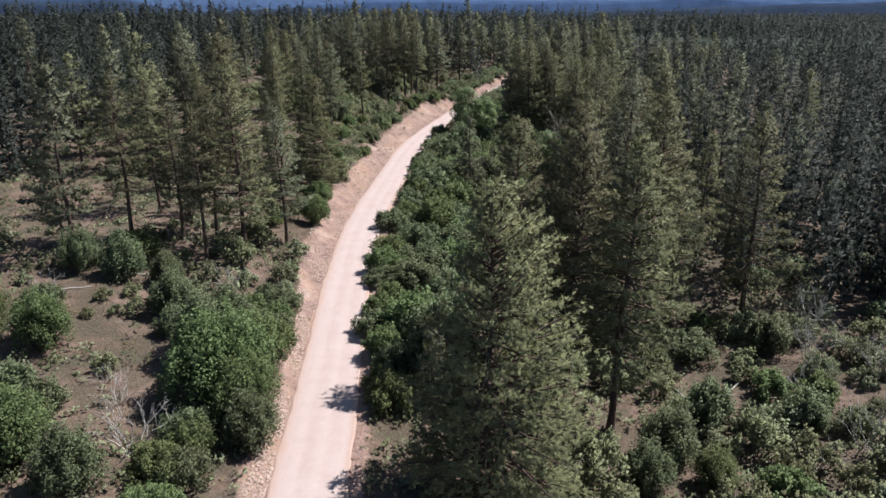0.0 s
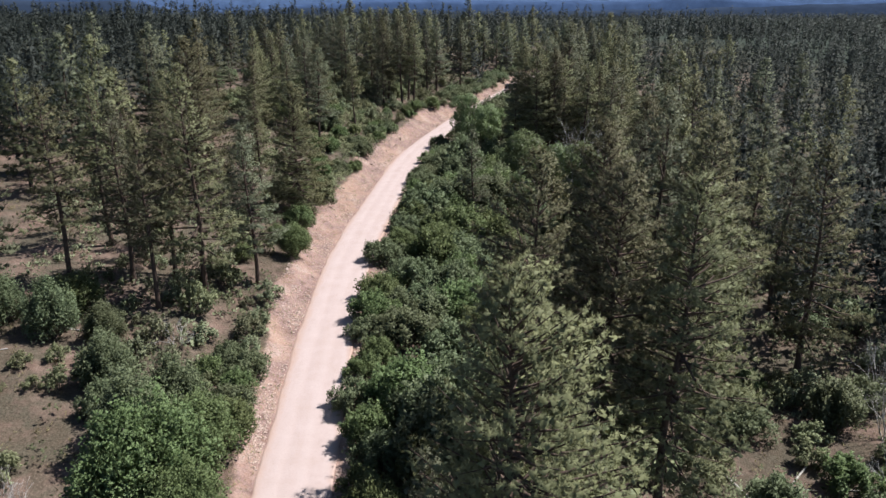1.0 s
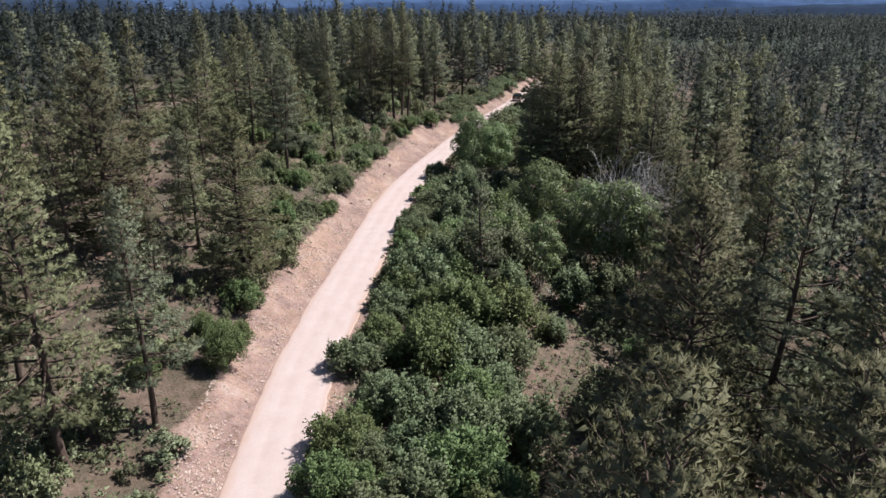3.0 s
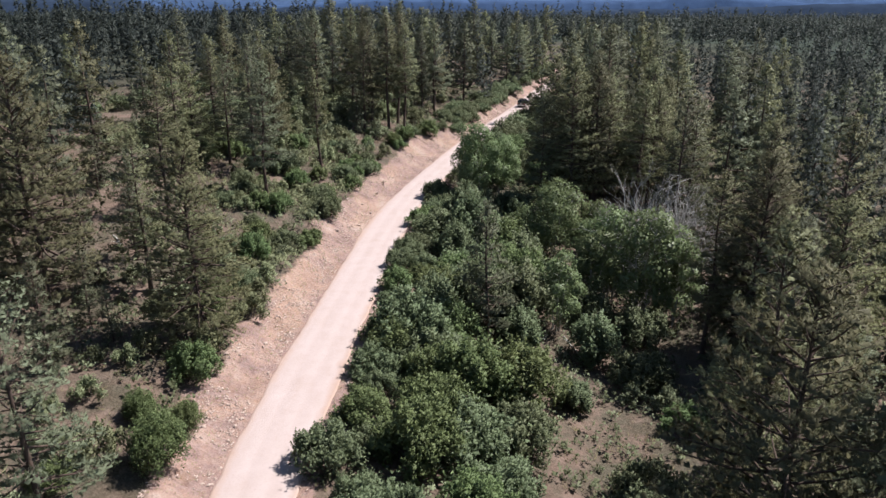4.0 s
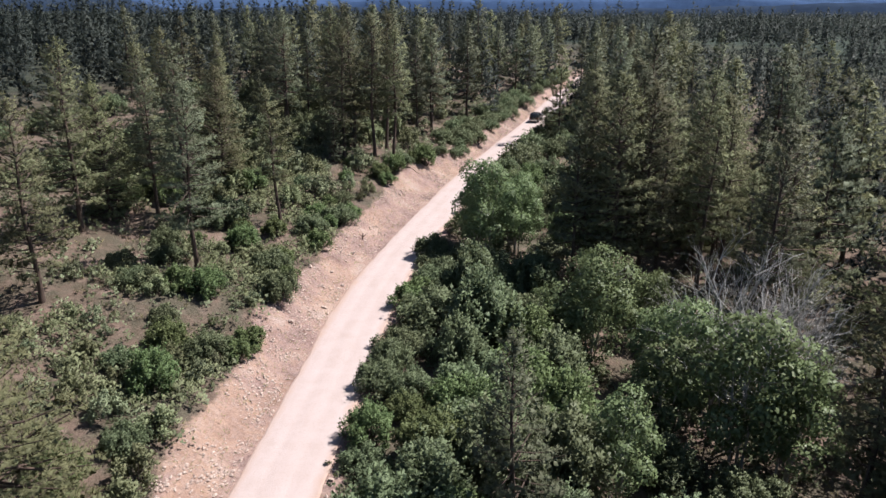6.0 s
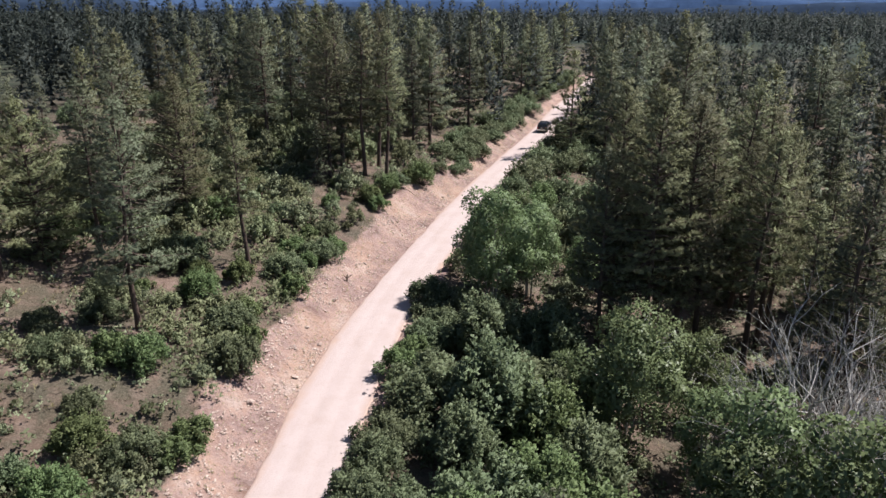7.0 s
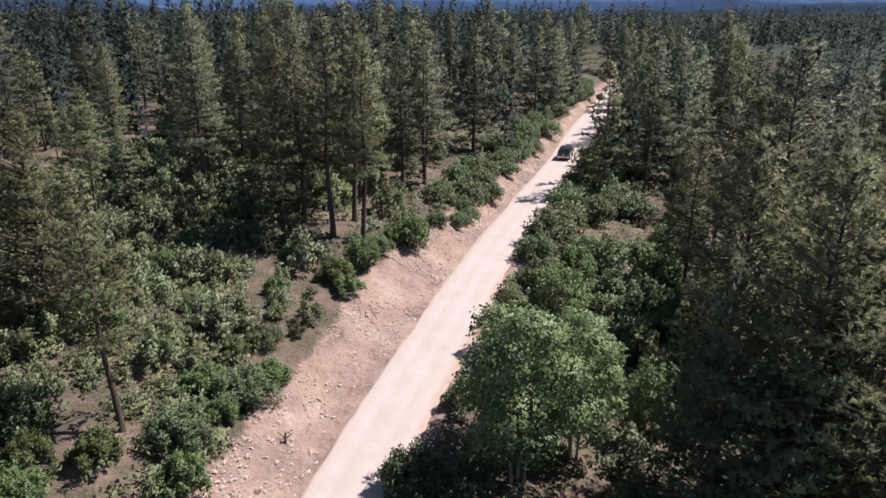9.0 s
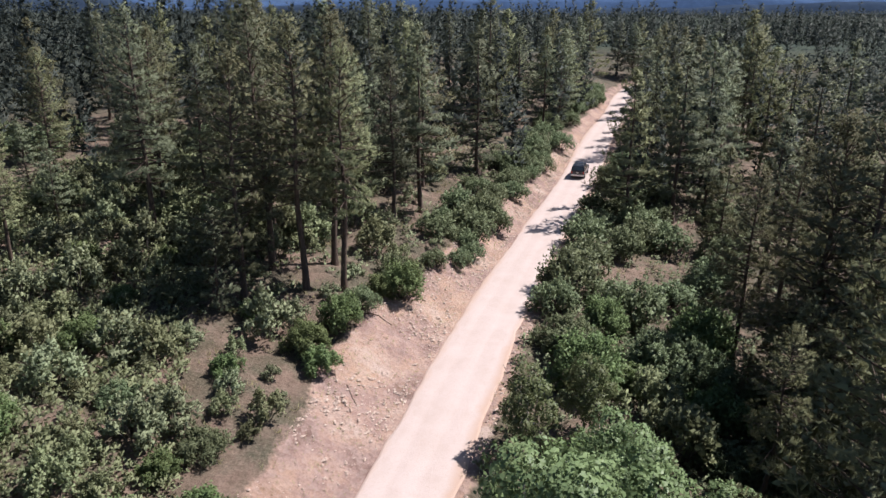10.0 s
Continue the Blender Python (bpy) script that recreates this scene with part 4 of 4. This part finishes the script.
# ---- distance: blue haze is put into the ridges' base colours ----
def ridge(name, dist, base, peaks, colour, seed, label):
    m, n, l = material(name)
    p = n["Principled BSDF"]
    tex = noise_node(n, l, 0.012, 8.0, rough=0.75)
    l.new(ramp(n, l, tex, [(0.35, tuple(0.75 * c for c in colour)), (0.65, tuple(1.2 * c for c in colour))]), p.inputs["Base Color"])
    p.inputs["Roughness"].default_value = 1.0
    p.inputs["Specular IOR Level"].default_value = 0.0
    xs = np.linspace(-1.0, 1.0, 240)
    ys = np.array([0, 0.12, 0.25, 0.5, 1.0])
    X, T = np.meshgrid(xs * dist, ys)
    top = np.interp(xs, [p[0] for p in peaks], [p[1] for p in peaks]) + 0.0012 * dist * wobble(xs * 40, xs * 7, 1.0, seed) + 0.0006 * dist * wobble(xs * 170, xs * 30, 1.0, seed + 1)
    prof = np.array([0, 0.8, 1.0, 0.9, 0.0])
    Z = base + prof[:, None] * (top - base)[None]
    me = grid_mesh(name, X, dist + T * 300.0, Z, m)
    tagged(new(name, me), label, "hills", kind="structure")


ridge("backdrop_hills", 1900, 0, [(-1, 70), (-0.45, 62), (-0.38, 38), (-0.28, 38), (-0.2, 46), (0.0, 40), (0.3, 42), (0.6, 60), (1, 66)], (0.030, 0.044, 0.072), 3, "low forested hills with blue distance haze in their colour")
ridge("backdrop_ridge", 3000, 0, [(-1, 130), (-0.44, 110), (-0.37, 42), (-0.29, 48), (-0.22, 62), (-0.1, 90), (0.2, 84), (0.38, 102), (0.5, 74), (0.7, 100), (1, 120)], (0.056, 0.092, 0.175), 5, "forested ridge on the horizon, blue with painted haze")
ridge("backdrop_mountains", 4300, 0, [(-1, 120), (-0.45, 165), (-0.37, 150), (-0.30, 152), (-0.2, 150), (0.0, 150), (0.25, 148), (0.4, 160), (0.7, 172), (1, 180)], (0.15, 0.23, 0.40), 7, "mountains far on the horizon, painted pale blue for haze")


# ---- stones, logs and litter ----
def stone_shape(g, rough=0.28):
    """An angular stone of unit size: a cut and jittered block."""
    bm = bmesh.new()
    bmesh.ops.create_icosphere(bm, subdivisions=1, radius=0.5)
    k = Vector((g.uniform(0.8, 1.3), g.uniform(0.7, 1.0), g.uniform(0.45, 0.75)))
    for v in bm.verts:
        v.co = Vector((v.co.x * k.x, v.co.y * k.y, v.co.z * k.z)) * (1 + rough * g.normal() * 0.6)
        v.co.z = max(v.co.z, -0.25)
    me = bpy.data.meshes.new("rock")
    bm.to_mesh(me)
    bm.free()
    me.materials.append(STONE)
    return me


g = np.random.default_rng(31)
STONES = [stone_shape(g) for _ in range(6)]
for i in range(80):
    y = g.uniform(60, 200) if i % 3 else g.uniform(128, 172)
    d = -(2.9 + (float(bank_top(y)) - 2.9) * g.uniform(0.05, 1.0))
    if i % 11 == 0:
        d = g.uniform(2.8, 3.4)
    x = d + float(middle(y))
    s = 0.16 + 0.42 * g.uniform() ** 2.5
    rock = new("rock", STONES[i % 6])
    rock.matrix_world = Matrix.LocRotScale((x, y, float(height(x, y)) + 0.08 * s), Euler((g.normal() * 0.2, g.normal() * 0.2, g.uniform(0, 6.28))), (s, s, s))
    tagged(rock, "angular pale sandstone rock lying on the cut bank", "rock", "rocks on the bank")


def rubble():
    """Small stones and chips on the bank and along the road's edges."""
    soup = Soup()
    base = np.array([[1, 0, 0], [-1, 0, 0], [0, 1, 0], [0, -1, 0], [0, 0, 1], [0, 0, -0.6]], float)
    faces = np.array([[0, 2, 4], [2, 1, 4], [1, 3, 4], [3, 0, 4], [2, 0, 5], [1, 2, 5], [3, 1, 5], [0, 3, 5]])
    n = 26000
    y = g.uniform(34, 235, n)
    f = g.uniform(0, 1, n)
    d = -(2.75 + (bank_top(y) - 2.6) * f)
    right = g.uniform(size=n) < 0.14
    d = np.where(right, g.uniform(2.6, 3.6, n), d)
    x = d + middle(y)
    ok = wobble(x, y, 1.9, 12) + 0.6 * wobble(x, y, 0.8, 13) > g.uniform(-0.6, 0.9, n)
    x, y = x[ok], y[ok]
    n = len(x)
    z = height(x, y)
    s = 0.03 + 0.13 * g.uniform(size=n) ** 2.6
    for i in range(n):
        v = base * s[i] * g.uniform(0.6, 1.4, (6, 3)) * [1.3, 0.9, 0.45]
        a = g.uniform(0, 6.28)
        r = np.array([[math.cos(a), -math.sin(a), 0], [math.sin(a), math.cos(a), 0], [0, 0, 1]])
        soup.add(v @ r.T + [x[i], y[i], z[i] + 0.3 * s[i]], faces)
    tagged(new("bank_rubble", soup.mesh("bank_rubble", STONE)), "small loose stones and chips strewn over the cut bank", "gravel", kind="stuff")


rubble()


def bank_weeds():
    """Straw and thin weeds on the bank and the verges."""
    n = 5200
    y = g.uniform(36, 235, n)
    d = np.where(g.uniform(size=n) < 0.75, -(2.7 + (bank_top(y) - 2.3) * g.uniform(0, 1, n) ** 0.8), g.uniform(2.75, 4.3, n))
    x = d + middle(y)
    c = np.column_stack([x, y, height(x, y)])
    soup = Soup()
    tufts(soup, c, np.tile([0, 0, 1.0], (n, 1)), g.uniform(0.12, 0.34, n), 5, g, 0.07, 1.0, True, 1.0)
    tagged(new("bank_straw", soup.mesh("bank_straw", GRASS)), "sparse dry straw and weeds along the road verges", "grass", kind="stuff")


bank_weeds()


def fallen(name, points, radius, mat, label, twigs=3):
    """A fallen stem that follows the ground between the given places, with broken twigs."""
    pts = []
    for (x0, y0), (x1, y1) in zip(points[:-1], points[1:]):
        for t in np.linspace(0, 1, 6)[:-1]:
            pts.append((x0 + (x1 - x0) * t, y0 + (y1 - y0) * t))
    pts = np.array(pts + [points[-1]])
    pts = pts + g.normal(size=pts.shape) * radius * 0.5
    line = np.column_stack([pts, height(pts[:, 0], pts[:, 1]) + radius * 0.8])
    soup = Soup()
    soup.tube(line, radius * np.linspace(1, 0.45, len(line)), 7)
    for k in range(twigs):
        i = int(g.integers(1, len(line) - 1))
        a = g.uniform(0, 6.28)
        L = radius * g.uniform(6, 14)
        soup.tube(line[i] + np.array([math.cos(a), math.sin(a), 0.5]) * L * np.array([[0], [0.5], [1.0]]), [radius * 0.35, radius * 0.25, radius * 0.08], 4)
    return tagged(new(name, soup.mesh(name, mat, True)), label, "log", "fallen wood")


fallen("fallen_log", [(23.1, 53.2), (21.9, 57.2), (20.2, 61.2)], 0.11, PALE_BARK, "thin pale bleached log lying on pink soil")
fallen("fallen_log", [(23.1, 53.0), (28.2, 58.2)], 0.15, PALE_BARK, "straight white bleached log lying on pink soil", 1)
fallen("fallen_log", [(30.1, 55.7), (33.4, 55.2)], 0.08, PALE_BARK, "thin pale fallen stem among dry brush")
fallen("fallen_log", [(10.9, 43.2), (12.9, 43.8)], 0.09, PALE_BARK, "short pale log on bare soil", 1)
fallen("fallen_log", [(10.1, 111.0), (11.0, 113.2)], 0.09, PALE_BARK, "white fallen branch at the edge of a thicket", 1)
fallen("fallen_log", [(12.2, 112.3), (13.5, 108.6)], 0.09, PALE_BARK, "long white fallen stem beside a bare patch", 2)
fallen("fallen_log", [(-33.0, 66.0), (-29.0, 64.8)], 0.10, GREY_WOOD, "grey fallen log in the scrub")
fallen("fallen_log", [(-37.5, 59.0), (-33.5, 61.0)], 0.09, GREY_WOOD, "grey weathered log among low bushes")
fallen("fallen_log", [(-33.2, 118.0), (-30.5, 115.0)], 0.09, GREY_WOOD, "pale grey dead limb under the pines")
fallen("fallen_branch", [(-5.0, 172.2), (-3.9, 173.1), (-2.9, 172.9)], 0.05, BARK, "dark crooked branch lying on the bank", 2)
fallen("fallen_branch", [(-4.8, 141.3), (-4.0, 141.0), (-3.2, 140.6)], 0.025, BARK, "thin dark stick lying on the road", 1)
fallen("fallen_branch", [(-5.2, 165.0), (-4.4, 163.4)], 0.035, BARK, "dark stick on the reddish bank", 1)


def stump(x, y, tall, label):
    soup = Soup()
    z0 = float(height(x, y))
    soup.tube([[x, y, z0 - 0.2], [x, y, z0 + tall * 0.5], [x + 0.05, y, z0 + tall]], [0.09, 0.07, 0.05], 8)
    for a, L in ((0.4, 0.5), (2.6, 0.45), (4.4, 0.35)):
        p = np.array([x, y, z0 + tall * 0.45])
        soup.tube(p + np.array([math.cos(a), math.sin(a), 0.6]) * L * np.array([[0], [0.6], [1.0]]), [0.05, 0.035, 0.01], 5)
    tagged(new("stump", soup.mesh("stump", BARK, True)), label, "stump", "fallen wood")


stump(-8.3, 148.2, 0.7, "short dark broken stump with stubs on the rocky bank")
stump(15.2, 100.6, 0.6, "charred stump on bare soil")


# ---- the car ----
PAINT = plain("dark_blue_paint", (0.012, 0.015, 0.024), 0.25, 0.0, 0.5, 0.04)
GLASS = plain("tinted_glass", (0.02, 0.025, 0.03), 0.05, 0.0, 0.8, 0.03)
RUBBER = plain("tyre_rubber", (0.02, 0.02, 0.02), 0.85)
ALLOY = plain("alloy", (0.45, 0.45, 0.46), 0.35, 0.9)
TRIM = plain("black_trim", (0.02, 0.02, 0.02), 0.6)
CHROME = plain("light_bumper", (0.62, 0.62, 0.62), 0.3, 0.6)
RED = plain("red_lens", (0.35, 0.015, 0.012), 0.2)
CLEAR = plain("clear_lens", (0.7, 0.7, 0.68), 0.15)
PLATE = plain("plate_white", (0.7, 0.7, 0.68), 0.5)


def slab(name, profile, half, top_half, mat, bevel=0.04):
    """A closed side profile (y, z) drawn across the width; the upper points may lean in."""
    bm = bmesh.new()
    z0, z1 = min(p[1] for p in profile), max(p[1] for p in profile)
    sides = []
    for s in (-1, 1):
        sides.append([bm.verts.new((s * (half + (top_half - half) * (z - z0) / (z1 - z0)), y, z)) for y, z in profile])
    bm.faces.new(sides[0])
    bm.faces.new(list(reversed(sides[1])))
    n = len(profile)
    for i in range(n):
        j = (i + 1) % n
        bm.faces.new((sides[0][j], sides[0][i], sides[1][i], sides[1][j]))
    bmesh.ops.recalc_face_normals(bm, faces=bm.faces)
    if bevel:
        bmesh.ops.bevel(bm, geom=[e for e in bm.edges if e.calc_length() > 0.25], offset=bevel, segments=2, affect="EDGES")
    me = bpy.data.meshes.new(name)
    bm.to_mesh(me)
    bm.free()
    me.materials.append(mat)
    return me


def block(name, size, at, mat, bevel=0.015):
    bm = bmesh.new()
    bmesh.ops.create_cube(bm, size=1.0, matrix=Matrix.Translation(at) @ Matrix.Diagonal((*size, 1)))
    if bevel:
        bmesh.ops.bevel(bm, geom=list(bm.edges), offset=min(bevel, min(size) * 0.4), segments=2, affect="EDGES")
    me = bpy.data.meshes.new(name)
    bm.to_mesh(me)
    bm.free()
    me.materials.append(mat)
    return me


def disc(name, radius, width, at, mat, inner=0.0):
    """A wheel part: a rounded drum along x."""
    bm = bmesh.new()
    bmesh.ops.create_cone(bm, cap_ends=True, segments=24, radius1=radius, radius2=radius, depth=width, matrix=Matrix.Translation(at) @ Euler((0, radians(90), 0)).to_matrix().to_4x4())
    bmesh.ops.bevel(bm, geom=[e for e in bm.edges if len(e.link_faces) == 2 and e.calc_face_angle(0) > 1.0], offset=width * 0.2, segments=2, affect="EDGES")
    me = bpy.data.meshes.new(name)
    bm.to_mesh(me)
    bm.free()
    me.materials.append(mat)
    return me


def pane(name, corners, mat):
    """A thin pane of glass through four corners."""
    bm = bmesh.new()
    vs = [bm.verts.new(c) for c in corners]
    f = bm.faces.new(vs)
    n = (vs[1].co - vs[0].co).cross(vs[2].co - vs[0].co).normalized()
    r = bmesh.ops.extrude_face_region(bm, geom=[f])
    bmesh.ops.translate(bm, verts=[v for v in r["geom"] if isinstance(v, bmesh.types.BMVert)], vec=n * 0.012)
    bmesh.ops.recalc_face_normals(bm, faces=bm.faces)
    me = bpy.data.meshes.new(name)
    bm.to_mesh(me)
    bm.free()
    me.materials.append(mat)
    return me


def build_car(y):
    x = float(middle(y))
    ahead = Vector((float(middle(y + 2) - middle(y - 2)), 4.0, float(climb(y + 2) - climb(y - 2)))).normalized()
    car = new("car")
    car.matrix_world = Matrix.Translation((x, y, float(climb(y)) + 0.03)) @ ahead.to_track_quat("Y", "Z").to_matrix().to_4x4()
    arch = lambda c: [(c + 0.47 * math.cos(a), 0.40 + 0.47 * math.sin(a)) for a in np.linspace(math.pi * 0.93, math.pi * 0.07, 7)]
    low = [(-2.30, 0.46)] + arch(-1.38) + arch(1.42) + [(2.28, 0.46), (2.32, 0.80), (2.18, 1.03), (0.80, 1.14), (-2.34, 1.14)]
    part("body", slab("car_body", low, 0.94, 0.90, PAINT), car, "dark blue painted body")
    part("cabin", slab("car_cabin", [(-2.30, 1.12), (-2.14, 1.72), (-1.98, 1.80), (0.00, 1.80), (0.16, 1.74), (0.84, 1.12)], 0.89, 0.72, PAINT), car)
    part("rear_window", pane("rear_window", [(-0.70, -2.285, 1.22), (0.70, -2.285, 1.22), (0.62, -2.165, 1.66), (-0.62, -2.165, 1.66)], GLASS), car, "tinted rear window that mirrors the sky")
    part("windscreen", pane("windscreen", [(0.76, 0.78, 1.20), (-0.76, 0.78, 1.20), (-0.66, 0.22, 1.71), (0.66, 0.22, 1.71)], GLASS), car)
    for s in (-1, 1):
        for a, b in ((-2.05, -1.20), (-1.12, -0.30), (-0.22, 0.48)):
            lean = lambda z: s * (0.895 + (0.725 - 0.895) * (z - 1.12) / 0.68)
            part("side_window", pane("side_window", [(lean(1.22), a, 1.22), (lean(1.22), b, 1.22), (lean(1.64), min(b, 0.10), 1.64), (lean(1.64), a + 0.06, 1.64)], GLASS), car)
        part("tail_light", block("tail_light", (0.16, 0.05, 0.34), (s * 0.78, -2.34, 0.92), RED), car, "red tail light")
        part("headlight", block("headlight", (0.34, 0.06, 0.18), (s * 0.66, 2.29, 0.84), CLEAR), car)
        part("mirror", block("mirror", (0.18, 0.10, 0.14), (s * 1.00, 0.55, 1.22), TRIM, 0.03), car)
        part("roof_rail", block("roof_rail", (0.05, 1.7, 0.05), (s * 0.60, -1.0, 1.86), TRIM), car)
        for wy in (-1.38, 1.42):
            wheel = part("wheel", disc("tyre_tread", 0.40, 0.26, (s * 0.83, wy, 0.40), RUBBER), car, "black off-road tyre")
            part("rim", disc("rim", 0.24, 0.05, (s * 0.955, wy, 0.40), ALLOY), wheel, "grey alloy rim")
    for ry in (-1.7, -1.0, -0.35):
        part("roof_bar", block("roof_bar", (1.22, 0.05, 0.04), (0, ry, 1.88), TRIM), car)
    part("rear_bumper", block("rear_bumper", (1.78, 0.16, 0.20), (0, -2.38, 0.56), CHROME, 0.04), car, "light grey rear bumper")
    part("front_bumper", block("front_bumper", (1.80, 0.18, 0.24), (0, 2.34, 0.56), TRIM, 0.05), car)
    part("number_plate", block("number_plate", (0.32, 0.015, 0.16), (0, -2.355, 0.90), PLATE, 0.004), car, "plain white plate")
    part("tailgate_handle", block("tailgate_handle", (0.30, 0.03, 0.05), (0, -2.355, 1.06), TRIM), car)
    tagged(car, "dark blue sport utility car driving up the dirt road", "car")


build_car(219.6)
